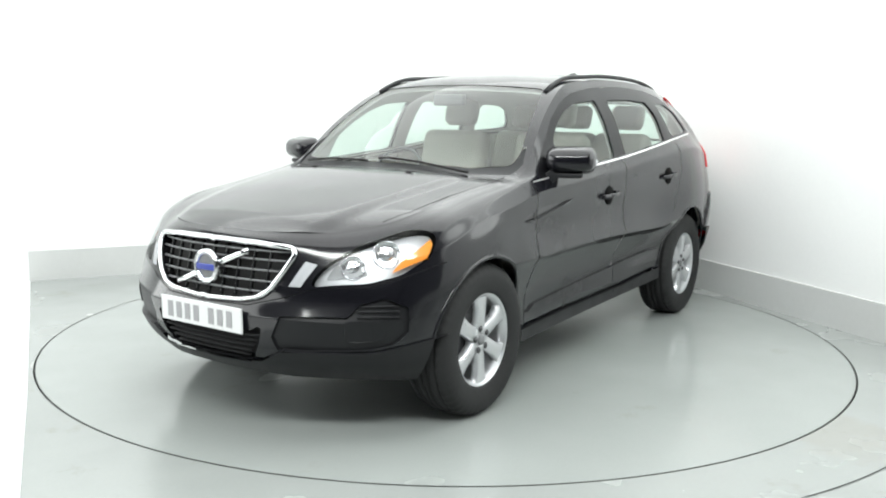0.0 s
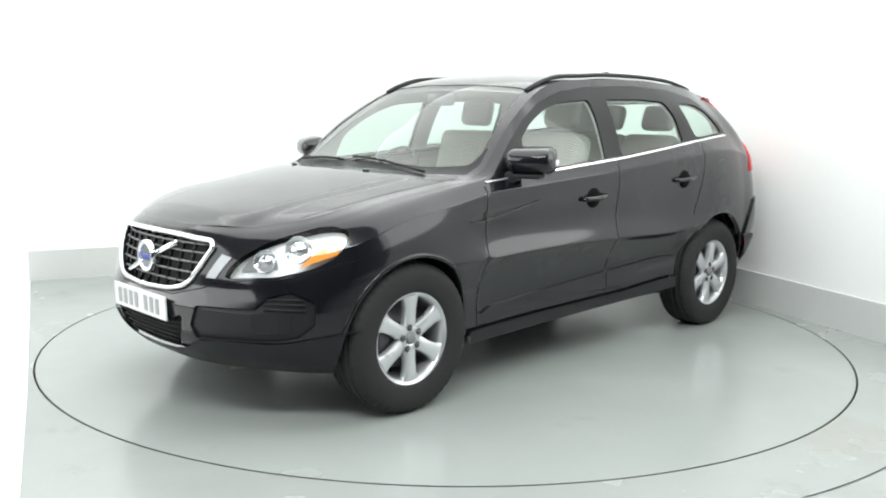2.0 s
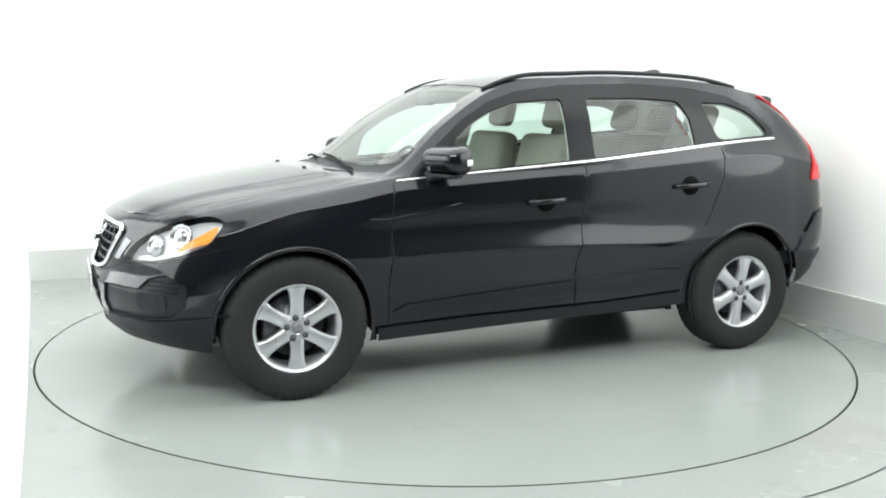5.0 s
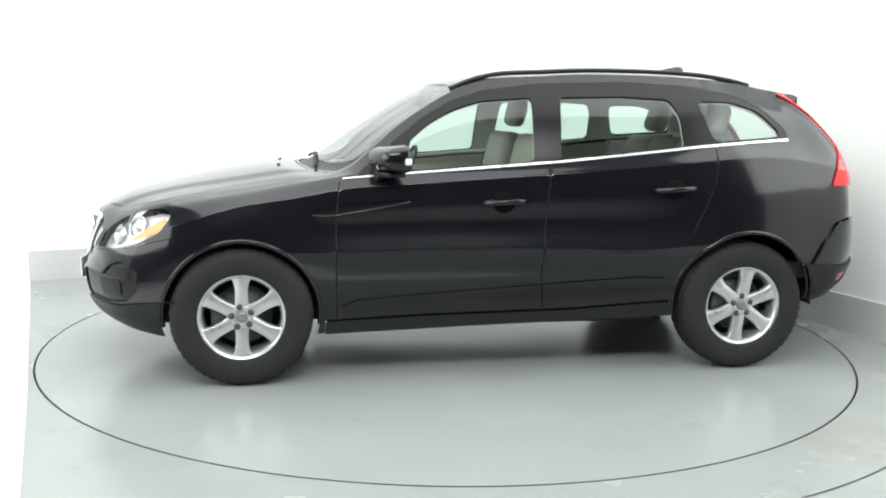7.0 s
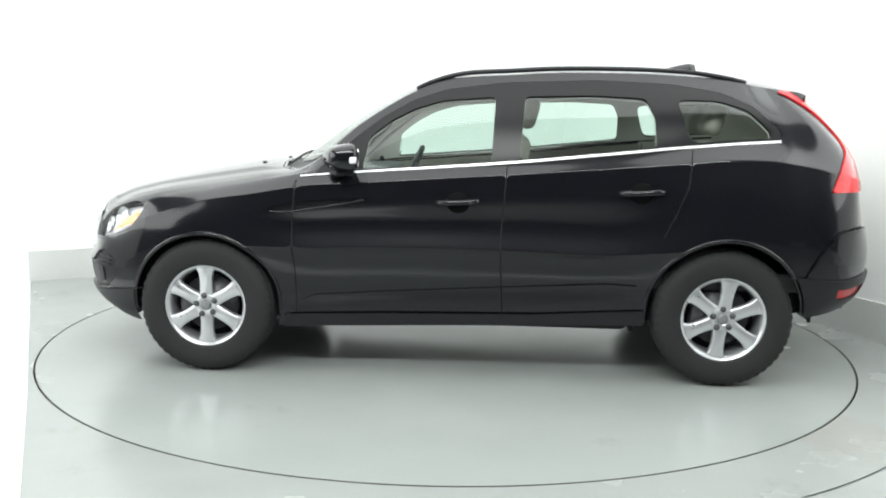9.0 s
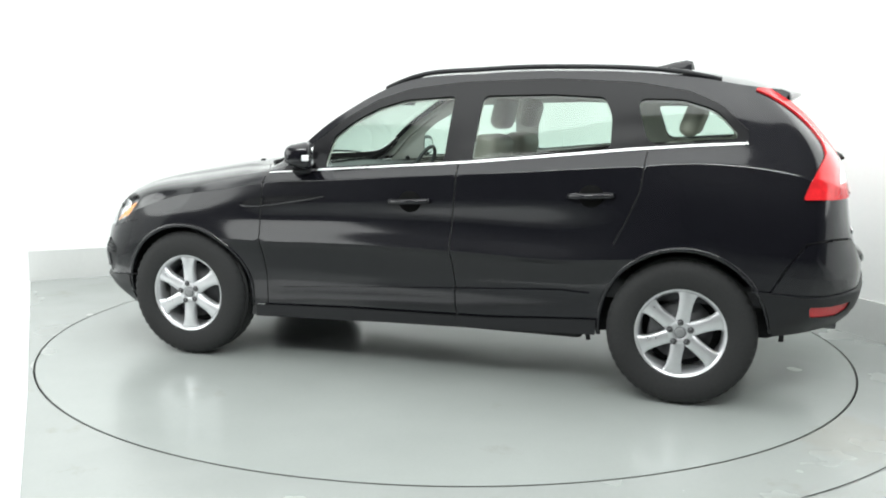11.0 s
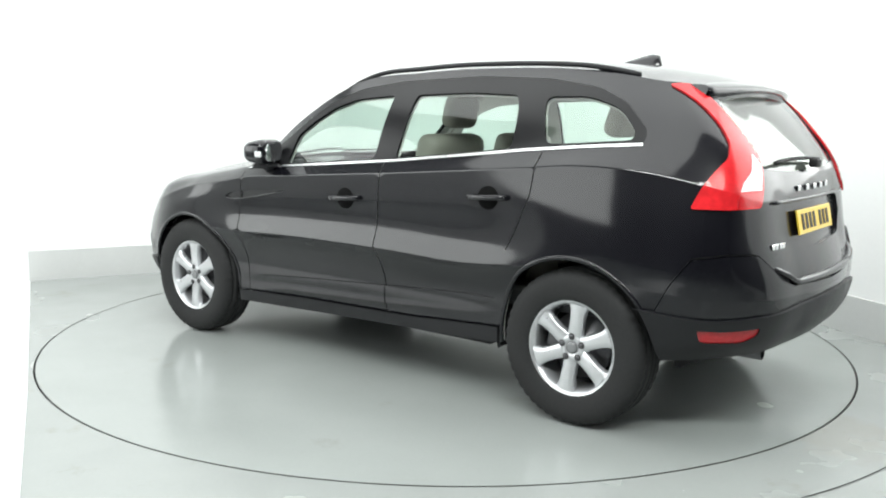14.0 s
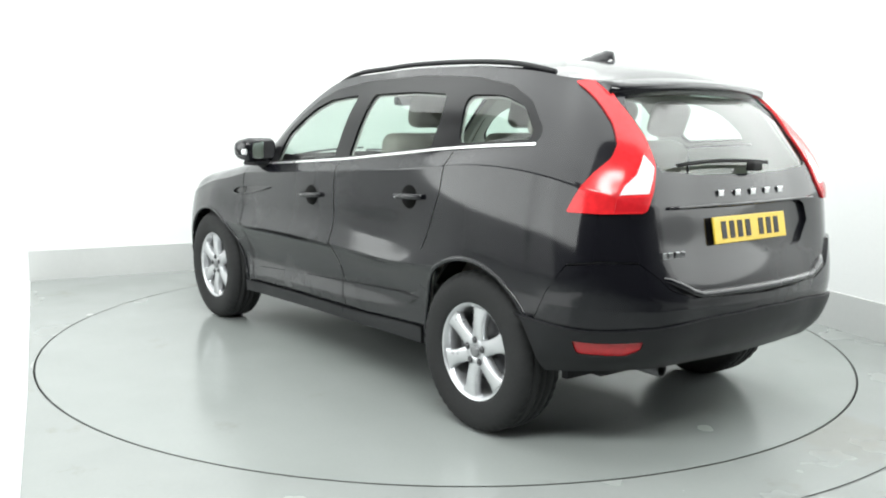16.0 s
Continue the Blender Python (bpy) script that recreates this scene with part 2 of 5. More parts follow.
BEIGE = mat("beige_leather", (0.31, 0.295, 0.26), 0.55, grain=0.06, scale=90, bump=0.15, grain2=0.1, scale2=5)
TRIM_BEIGE = mat("pale_door_trim", (0.42, 0.41, 0.37), 0.6, grain=0.06, scale=80, bump=0.08)
HEADLINER = mat("pale_headliner", (0.60, 0.60, 0.57), 0.85, grain=0.05, scale=120, bump=0.1)
DASH = mat("dark_dash_plastic", (0.05, 0.052, 0.055), 0.6, grain=0.15, scale=150, bump=0.1)
PLATE_Y = mat("yellow_plate", (0.80, 0.56, 0.07), 0.35, grain=0.03, scale=40, coat=0.4)
PLATE_W = mat("white_plate", (0.74, 0.75, 0.75), 0.35, grain=0.03, scale=40, coat=0.4)
INK = mat("plate_ink", (0.02, 0.02, 0.022), 0.5)
BADGE_BLUE = mat("badge_blue", (0.05, 0.07, 0.32), 0.25, coat=0.8)


def glass(name, tint, rough=0.05, gloss=1.0):
    """A thin pane: tinted see-through with a glancing gloss."""
    m = bpy.data.materials.new(name)
    m.use_nodes = True
    nt = m.node_tree
    nt.nodes.remove(nt.nodes["Principled BSDF"])
    out = nt.nodes["Material Output"]
    tr = nt.nodes.new("ShaderNodeBsdfTransparent")
    tr.inputs[0].default_value = (*tint, 1)
    gl = nt.nodes.new("ShaderNodeBsdfGlossy")
    gl.inputs["Roughness"].default_value = rough
    fr = nt.nodes.new("ShaderNodeLayerWeight")
    fr.inputs["Blend"].default_value = 0.5
    pw = nt.nodes.new("ShaderNodeMath")
    pw.operation = "POWER"
    pw.inputs[1].default_value = 4.0
    ad = nt.nodes.new("ShaderNodeMath")
    ad.operation = "MULTIPLY_ADD"
    ad.inputs[1].default_value, ad.inputs[2].default_value = 0.92, 0.065
    nt.links.new(fr.outputs["Facing"], pw.inputs[0])
    nt.links.new(pw.outputs[0], ad.inputs[0])
    mx = nt.nodes.new("ShaderNodeMixShader")
    mul = nt.nodes.new("ShaderNodeMath")
    mul.operation, mul.use_clamp = "MULTIPLY", True
    mul.inputs[1].default_value = gloss
    nt.links.new(ad.outputs[0], mul.inputs[0])
    nt.links.new(mul.outputs[0], mx.inputs[0])
    nt.links.new(tr.outputs[0], mx.inputs[1])
    nt.links.new(gl.outputs[0], mx.inputs[2])
    nt.links.new(mx.outputs[0], out.inputs[0])
    return m


GLASS = glass("green_tinted_glass", (0.77, 0.875, 0.82), gloss=1.0)
REAR_GLASS = glass("pale_green_rear_glass", (0.84, 0.94, 0.89), rough=0.08, gloss=1.3)
LENS = glass("clear_lens", (0.95, 0.96, 0.97), rough=0.14, gloss=0.3)

# ---- the car's skin: a wrap of sections from nose round the side to tail ----
# each section: x, y and z of eleven levels from the lower edge to the upper edge
FZ = [0.285, 0.345, 0.42, 0.49, 0.555, 0.625, 0.70, 0.77, 0.825, 0.87, 0.90]
RZ = [0.44, 0.49, 0.545, 0.60, 0.66, 0.73, 0.90, 1.06, 1.19, 1.39, 1.555]
SECTIONS = [
    ([2.17, 2.235, 2.275, 2.29, 2.296, 2.264, 2.25, 2.235, 2.222, 2.20, 2.155], [0.0] * 11, FZ),
    ([2.14, 2.205, 2.245, 2.260, 2.268, 2.229, 2.213, 2.197, 2.18, 2.155, 2.11], [0.34] * 11, FZ),
    ([2.04, 2.11, 2.155, 2.175, 2.185, 2.147, 2.133, 2.108, 2.08, 2.045, 2.0],
     [0.54, 0.555, 0.565, 0.57, 0.57, 0.567, 0.56, 0.55, 0.54, 0.53, 0.515], [0.28, 0.34, 0.415, 0.485, 0.55, 0.62, 0.695, 0.765, 0.825, 0.872, 0.905]),
    ([1.90, 1.96, 2.005, 2.028, 2.038, 2.010, 1.993, 1.962, 1.93, 1.89, 1.845],
     [0.71, 0.745, 0.765, 0.775, 0.778, 0.775, 0.765, 0.75, 0.735, 0.71, 0.675], [0.27, 0.335, 0.41, 0.48, 0.545, 0.62, 0.70, 0.78, 0.85, 0.905, 0.942]),
    ([1.72, 1.75, 1.775, 1.79, 1.795, 1.79, 1.775, 1.755, 1.735, 1.715, 1.69],
     [0.82, 0.862, 0.882, 0.890, 0.893, 0.893, 0.889, 0.879, 0.848, 0.795, 0.725], [0.255, 0.33, 0.41, 0.49, 0.56, 0.64, 0.735, 0.83, 0.90, 0.95, 0.98]),
    ([1.387] * 11, [0.86, 0.91, 0.925, 0.932, 0.937, 0.937, 0.929, 0.91, 0.855, 0.785, 0.72],
     [0.25, 0.33, 0.45, 0.60, 0.70, 0.78, 0.865, 0.94, 0.985, 1.015, 1.03]),
    ([1.10] * 11, [0.85, 0.862, 0.872, 0.910, 0.937, 0.924, 0.918, 0.910, 0.855, 0.805, 0.755],
     [0.255, 0.34, 0.49, 0.64, 0.70, 0.80, 0.90, 0.985, 1.035, 1.06, 1.075]),
    ([0.85] * 10 + [0.86], [0.84, 0.843, 0.849, 0.904, 0.936, 0.908, 0.908, 0.903, 0.857, 0.828, 0.79],
     [0.262, 0.35, 0.51, 0.655, 0.70, 0.80, 0.92, 1.03, 1.083, 1.10, 1.115]),
    ([0.55] * 11, [0.83, 0.838, 0.843, 0.901, 0.936, 0.906, 0.907, 0.904, 0.865, 0.80, 0.725],
     [0.27, 0.365, 0.52, 0.665, 0.71, 0.81, 0.94, 1.05, 1.108, 1.24, 1.365]),
    ([0.20] * 11, [0.83, 0.838, 0.842, 0.900, 0.936, 0.905, 0.908, 0.906, 0.868, 0.775, 0.655],
     [0.282, 0.38, 0.53, 0.67, 0.715, 0.815, 0.955, 1.075, 1.134, 1.36, 1.567]),
    ([-0.30] * 11, [0.83, 0.838, 0.842, 0.900, 0.936, 0.906, 0.910, 0.909, 0.872, 0.775, 0.625],
     [0.295, 0.395, 0.54, 0.665, 0.71, 0.82, 0.975, 1.11, 1.173, 1.41, 1.632]),
    ([-0.80] * 11, [0.84, 0.843, 0.849, 0.904, 0.938, 0.910, 0.913, 0.910, 0.866, 0.768, 0.612],
     [0.31, 0.42, 0.55, 0.66, 0.70, 0.81, 1.0, 1.15, 1.225, 1.435, 1.645]),
    ([-1.10] * 11, [0.85, 0.862, 0.872, 0.910, 0.941, 0.926, 0.920, 0.908, 0.85, 0.757, 0.603],
     [0.325, 0.43, 0.55, 0.66, 0.72, 0.83, 1.02, 1.175, 1.258, 1.45, 1.637]),
    ([-1.387] * 11, [0.86, 0.905, 0.925, 0.935, 0.940, 0.937, 0.924, 0.896, 0.824, 0.732, 0.59],
     [0.345, 0.44, 0.55, 0.66, 0.75, 0.85, 1.035, 1.20, 1.28, 1.45, 1.615]),
    ([-1.73, -1.74, -1.745, -1.75, -1.75, -1.75, -1.745, -1.74, -1.72, -1.68, -1.60],
     [0.845, 0.88, 0.895, 0.902, 0.905, 0.905, 0.891, 0.855, 0.787, 0.69, 0.565], [0.385, 0.45, 0.53, 0.61, 0.69, 0.79, 0.99, 1.18, 1.28, 1.43, 1.582]),
    ([-1.94, -1.965, -1.985, -2.0, -2.01, -2.015, -2.02, -2.015, -1.97, -1.855, -1.705],
     [0.765, 0.80, 0.82, 0.835, 0.843, 0.845, 0.828, 0.795, 0.752, 0.67, 0.545], [0.415, 0.47, 0.535, 0.60, 0.67, 0.75, 0.94, 1.12, 1.24, 1.41, 1.57]),
    ([-2.085, -2.12, -2.145, -2.155, -2.16, -2.155, -2.125, -2.105, -2.065, -1.93, -1.79],
     [0.60, 0.635, 0.65, 0.665, 0.672, 0.675, 0.675, 0.665, 0.64, 0.572, 0.47], [0.43, 0.48, 0.54, 0.60, 0.665, 0.74, 0.915, 1.08, 1.21, 1.40, 1.56]),
    ([-2.15, -2.195, -2.215, -2.225, -2.23, -2.225, -2.17, -2.14, -2.10, -1.97, -1.83], [0.33, 0.34, 0.345, 0.35, 0.35, 0.35, 0.345, 0.335, 0.32, 0.30, 0.27], RZ),
    ([-2.17, -2.215, -2.24, -2.25, -2.255, -2.25, -2.19, -2.155, -2.115, -1.985, -1.85], [0.0] * 11, RZ),
]
G = np.array([np.array(s).T for s in SECTIONS])
# centre-line points that face each section's upper edge: hood, windscreen, roof
CENTRE_X = [2.155, 2.13, 2.07, 1.97, 1.84, 1.56, 1.28, 1.05, 0.72, 0.30, -0.28, -0.80, -1.10, -1.387, -1.66, -1.76, -1.82, -1.845, -1.85]
CENTRE_Z = [0.896, 0.909, 0.933, 0.961, 0.993, 1.055, 1.103, 1.128, 1.347, 1.59, 1.682, 1.697, 1.693, 1.675, 1.63, 1.60, 1.575, 1.56, 1.555]
CEN = np.stack([CENTRE_X, np.zeros(len(CENTRE_X)), CENTRE_Z], 1)


def hermite(knots, t, crease=()):
    """Weights of each knot's value in a smooth curve at the places t, with sharp folds at the knots named in crease."""
    n = len(knots)
    t = np.asarray(t, float)
    i = np.clip(np.searchsorted(knots, t, side="right") - 1, 0, n - 2)
    d = np.diff(knots)
    eye = np.eye(n)
    sl = np.diff(eye, axis=0) / d[:, None]
    m = np.zeros((n, n))
    m[0], m[-1] = sl[0], sl[-1]
    m[1:-1] = (sl[:-1] * d[1:, None] + sl[1:] * d[:-1, None]) / (d[1:] + d[:-1])[:, None]
    lo, hi = m[i], m[i + 1]
    for c in crease:
        lo[i == c] = sl[c]
        hi[i == c - 1] = sl[c - 1]
    h = d[i][:, None]
    u = ((t - knots[i]) / d[i])[:, None]
    return ((2 * u ** 3 - 3 * u ** 2 + 1) * eye[i] + (u ** 3 - 2 * u ** 2 + u) * h * lo
            + (-2 * u ** 3 + 3 * u ** 2) * eye[i + 1] + (u ** 3 - u ** 2) * h * hi)


MIRROR = np.array([1, -1, 1.0])
GX = np.concatenate([G[1:2] * MIRROR, G, G[-2:-1] * MIRROR])
CX_ = np.concatenate([CEN[1:2], CEN, CEN[-2:-1]])
SK = np.concatenate([[0], np.cumsum(np.linalg.norm(np.diff(GX, axis=0), axis=2)[:, 2:8].mean(1))])
SK -= SK[1]
VK = np.concatenate([[0], np.cumsum(np.linalg.norm(np.diff(G, axis=1), axis=2).mean(0))])
SMAX, VMAX = SK[-2], VK[-1]
# the lower door crease and the shoulder line
FOLDS = (4, 7)


def wrap(s, v):
    return np.einsum("ai,aj,ijk->ak", hermite(SK, s), hermite(VK, v, FOLDS), GX)


def top(s, f):
    """Hood, windscreen and roof: from the wrap's upper edge (f = 0) to the centre line (f = 1)."""
    s, f = np.asarray(s, float), np.asarray(f, float)
    e = wrap(s, np.full(len(s), VMAX))
    c = hermite(SK, s) @ CX_
    g = (1 - f)[:, None]
    p = c + (e - c) * g ** 2.0
    p[:, 1] = e[:, 1] * g[:, 0]
    p[:, 2] = c[:, 2] + (e[:, 2] - c[:, 2]) * g[:, 0] ** 2.3
    line = np.interp(p[:, 0], [1.0, 1.5, 1.95, 2.15], [0.60, 0.555, 0.485, 0.42])
    fade = np.clip((p[:, 0] - 1.0) / 0.15, 0, 1) * np.clip((2.14 - p[:, 0]) / 0.12, 0, 1)
    u = np.clip((line - abs(p[:, 1])) / 0.10 + 0.35, 0, 1)
    p[:, 2] += 0.013 * fade * u * u * (3 - 2 * u)
    return p


def normals(surf, s, v, smax, vmax, up):
    h = 0.003
    s1, s0 = np.minimum(s + h, smax), np.maximum(s - h, 0)
    v1, v0 = np.minimum(v + h, vmax), np.maximum(v - h, 0)
    n = np.cross(surf(s1, v) - surf(s0, v), surf(s, v1) - surf(s, v0))
    ln = np.linalg.norm(n, axis=1)
    bad = ln < 1e-12
    n[bad] = (0, 0, 1)
    n /= np.linalg.norm(n, axis=1)[:, None]
    p = surf(s, v)
    ref = np.tile([0, 0, 1.0], (len(p), 1)) if up else p - np.stack([np.clip(p[:, 0], -1.2, 1.2), 0 * p[:, 0], 0 * p[:, 0] + 0.7], 1)
    n[(n * ref).sum(1) < 0] *= -1
    return n


class Finder:
    """Finds where on a surface a point given in the car's space lies."""

    def __init__(self, surf, smax, vmax):
        self.surf, self.smax, self.vmax = surf, smax, vmax
        a, b = np.meshgrid(np.linspace(0, smax, 420), np.linspace(0, vmax, 110), indexing="ij")
        self.s, self.v = a.ravel(), b.ravel()
        self.p = surf(self.s, self.v)

    def at(self, pts, w):
        """pts: places; w: how much x, y and z count."""
        pts, w = np.asarray(pts, float), np.asarray(w, float)
        k = [int((((self.p - q) * w) ** 2).sum(1).argmin()) for q in pts]
        s, v = self.s[k].copy(), self.v[k].copy()
        h = 1e-3
        for _ in range(6):
            p = self.surf(s, v)
            ds = (self.surf(np.minimum(s + h, self.smax), v) - self.surf(np.maximum(s - h, 0), v)) / h / 2 * w
            dv = (self.surf(s, np.minimum(v + h, self.vmax)) - self.surf(s, np.maximum(v - h, 0))) / h / 2 * w
            r = (p - pts) * w
            a, b, c = (ds * ds).sum(1) + 1e-9, (ds * dv).sum(1), (dv * dv).sum(1) + 1e-9
            e, f = -(ds * r).sum(1), -(dv * r).sum(1)
            det = np.maximum(a * c - b * b, 1e-9)
            s = np.clip(s + np.clip((e * c - f * b) / det, -0.03, 0.03), 0, self.smax)
            v = np.clip(v + np.clip((a * f - b * e) / det, -0.03, 0.03), 0, self.vmax)
        return np.stack([s, v], 1)


def dense(pts, step=0.02, closed=True):
    out = []
    n = len(pts)
    for i in range(n if closed else n - 1):
        a, b = np.asarray(pts[i], float), np.asarray(pts[(i + 1) % n], float)
        k = max(1, int(np.linalg.norm(b - a) / step))
        out += [a + (b - a) * j / k for j in range(k)]
    if not closed:
        out.append(np.asarray(pts[-1], float))
    return out


def rounded(pts, r=0.03, seg=4):
    """Round the corners of a closed outline."""
    out, n = [], len(pts)
    for i in range(n):
        a, b, c = (np.asarray(pts[k % n], float) for k in (i - 1, i, i + 1))
        da, dc = a - b, c - b
        la, lc = np.linalg.norm(da), np.linalg.norm(dc)
        k = min(r, la * 0.45, lc * 0.45)
        p, q = b + da / la * k, b + dc / lc * k
        for j in range(seg + 1):
            u = j / seg
            out.append((1 - u) ** 2 * p + 2 * u * (1 - u) * b + u * u * q)
    return out


def ribbon(pts, half):
    """A closed thin outline round an open line in the surface's own plane."""
    pts = np.asarray(pts)
    d = np.gradient(pts, axis=0)
    d /= np.linalg.norm(d, axis=1)[:, None] + 1e-12
    n = np.stack([-d[:, 1], d[:, 0]], 1) * half
    return np.concatenate([pts + n, (pts - n)[::-1]])


def inside(poly, pts):
    x, y = pts[:, 0], pts[:, 1]
    res = np.zeros(len(pts), bool)
    a = np.asarray(poly)
    b = np.roll(a, -1, axis=0)
    for (x0, y0), (x1, y1) in zip(a, b):
        if y0 != y1:
            res ^= ((y0 > y) != (y1 > y)) & (x < (x1 - x0) * (y - y0) / (y1 - y0) + x0)
    return res


class Skin:
    """A surface cut along outlines into regions that become separate panels."""

    def __init__(self, surf, smax, vmax, ns, nv, regions, rest, up=False):
        from mathutils.geometry import delaunay_2d_cdt
        self.surf, self.smax, self.vmax, self.up = surf, smax, vmax, up
        vs, es = [], []
        gs, gv = np.linspace(0, smax, ns), np.linspace(0, vmax, nv)
        if not up:
            for c in FOLDS:
                gv = gv[abs(gv - VK[c]) > 0.008]
                gv = np.sort(np.concatenate([gv, [VK[c] - 0.005, VK[c], VK[c] + 0.005]]))
            nv = len(gv)
        for a in gs:
            for b in gv:
                vs.append(Vector((a, b)))
        for i in range(ns - 1):
            es += [(i * nv, (i + 1) * nv), (i * nv + nv - 1, (i + 1) * nv + nv - 1)]
        for j in range(nv - 1):
            es += [(j, j + 1), ((ns - 1) * nv + j, (ns - 1) * nv + j + 1)]
        for name, poly in regions:
            k, n = len(vs), len(poly)
            vs += [Vector((float(min(max(p[0], 0), smax)), float(min(max(p[1], 0), vmax)))) for p in poly]
            es += [(k + i, k + (i + 1) % n) for i in range(n)]
        cv, ce, cf, _, _, _ = delaunay_2d_cdt(vs, es, [], 0, 1e-5)
        self.uv = np.array([(p.x, p.y) for p in cv])
        self.uv[:, 0] = np.clip(self.uv[:, 0], 0, smax)
        self.uv[:, 1] = np.clip(self.uv[:, 1], 0, vmax)
        self.tri = np.array([f for f in cf if len(f) == 3])
        mid = self.uv[self.tri].mean(1)
        self.kind = np.array([rest] * len(mid), dtype=object)
        done = np.zeros(len(mid), bool)
        for name, poly in regions:
            m = inside(poly, mid) & ~done
            self.kind[m] = name
            done |= m
        self.p = surf(self.uv[:, 0], self.uv[:, 1])
        self.n = normals(surf, self.uv[:, 0], self.uv[:, 1], smax, vmax, up)

    def panel(self, name, kinds, material, parent, offset=0.0, side=0, label="", flip=False, thick=0.0):
        """One panel of the given regions. side: 1 left, -1 right, 0 both halves in one mesh."""
        kinds = (kinds,) if isinstance(kinds, str) else kinds
        tri = self.tri[np.isin(self.kind, kinds)]
        if not len(tri):
            return None
        used, idx = np.unique(tri, return_inverse=True)
        tri = idx.reshape(-1, 3)
        p, n = self.p[used] + self.n[used] * offset, self.n[used].copy()
        fn = np.cross(p[tri[:, 1]] - p[tri[:, 0]], p[tri[:, 2]] - p[tri[:, 0]])
        wrong = (fn * n[tri[:, 0]]).sum(1) < 0
        tri[wrong] = tri[wrong][:, ::-1]
        P, N, T = [], [], []
        k = 0
        for sg in ((1, -1) if side == 0 else (side,)):
            m = np.array([1, sg, 1.0])
            P.append(p * m)
            N.append(n * m)
            T.append((tri if sg > 0 else tri[:, ::-1]) + k)
            k += len(p)
        P, N, T = np.concatenate(P), np.concatenate(N), np.concatenate(T)
        if flip:
            N, T = -N, T[:, ::-1]
        me = bpy.data.meshes.new(name)
        me.from_pydata(P.tolist(), [], T.tolist())
        me.materials.append(material)
        me.shade_smooth()
        me.normals_split_custom_set_from_vertices(N.tolist())
        ob = new(name, me)
        ob.parent = parent
        return tagged(ob, label) if label else ob

# ---- outlines on the wrap ----
FW = Finder(wrap, SMAX, VMAX)
SIDE, NOSE, ALL = (1, 0.02, 1), (0.02, 1, 1), (1, 1, 1)


def side_line(pts, closed=True, step=0.03):
    """An outline in side view (x, z), on the left flank."""
    q = [(x, 0.85, z) for x, z in dense(pts, step, closed)]
    return FW.at(q, SIDE)


def nose_line(pts, x, closed=True, step=0.025):
    """An outline in front or rear view (y, z), on the nose or tail near x."""
    q = [(x, y, z) for y, z in dense(pts, step, closed)]
    return FW.at(q, (0.1, 1, 1))


def solid_line(pts, closed=True, step=0.025):
    return FW.at(dense(pts, step, closed), ALL)


def arc(cx, cz, r, n=40, squash=1.0):
    return [(cx + r * math.cos(2 * math.pi * i / n), cz + r * squash * math.sin(2 * math.pi * i / n)) for i in range(n)]


BELT = [(0.865, 1.078), (0.52, 1.108), (0.2, 1.132), (-0.3, 1.172), (-0.8, 1.224), (-1.1, 1.256), (-1.4, 1.281), (-1.65, 1.297)]


def belt(x):
    xs, zs = zip(*BELT[::-1])
    return float(np.interp(x, xs, zs))


W_FRONT = rounded([(0.535, belt(0.535) + 0.014), (0.51, 1.285), (0.40, 1.372), (0.27, 1.442), (0.12, 1.488), (-0.165, 1.512), (-0.150, belt(-0.150) + 0.014)], 0.03)
W_REAR = rounded([(-0.30, belt(-0.30) + 0.014), (-0.322, 1.515), (-0.68, 1.525), (-0.955, 1.513), (-1.0, 1.42), (-1.005, belt(-1.005) + 0.014)], 0.03)
W_QUART = rounded([(-1.185, belt(-1.185) + 0.022), (-1.115, 1.508), (-1.34, 1.506), (-1.50, 1.455), (-1.60, 1.35), (-1.595, belt(-1.595) + 0.022)], 0.05)
DLO = rounded([(0.80, belt(0.80) + 0.008), (0.615, 1.257), (0.445, 1.392), (0.28, 1.487), (0.10, 1.547), (-0.2, 1.587), (-0.7, 1.607), (-1.1, 1.590), (-1.36, 1.548), (-1.52, 1.478), (-1.65, 1.36), (-1.655, belt(-1.65) + 0.008)], 0.03)
A_FRONT, A_REAR = arc(1.387, 0.365, 0.402, 48, 1.0), arc(-1.387, 0.372, 0.410, 48, 1.02)
LIP_FRONT, LIP_REAR = arc(1.387, 0.365, 0.43, 48, 1.0), arc(-1.387, 0.372, 0.44, 48, 1.02)

D_FRONT = [(0.895, 0.33), (0.90, 0.62), (0.905, 0.85), (0.885, 1.03), (0.80, 1.10), (0.62, 1.27), (0.44, 1.40), (0.27, 1.487), (0.09, 1.54), (-0.22, 1.572), (-0.235, 1.17), (-0.205, 0.75), (-0.225, 0.33)]
D_REAR = [(-0.225, 0.33), (-0.205, 0.75), (-0.235, 1.17), (-0.22, 1.572), (-0.7, 1.59), (-1.05, 1.582), (-1.10, 1.40), (-1.175, 1.20), (-1.165, 1.06), (-1.10, 0.90), (-0.99, 0.72), (-0.945, 0.55), (-0.93, 0.33)]

HEADLAMP = rounded([(2.145, 0.50, 0.683), (2.10, 0.535, 0.76), (2.02, 0.63, 0.845), (1.93, 0.72, 0.905), (1.80, 0.79, 0.935), (1.71, 0.85, 0.892),
                    (1.79, 0.87, 0.795), (1.91, 0.82, 0.742), (2.03, 0.73, 0.71)], 0.045)
AMBER_EDGE = [(1.755, 0.85, 0.880), (1.752, 0.86, 0.858), (1.80, 0.87, 0.802), (1.955, 0.80, 0.757), (1.925, 0.83, 0.812), (1.835, 0.86, 0.858)]
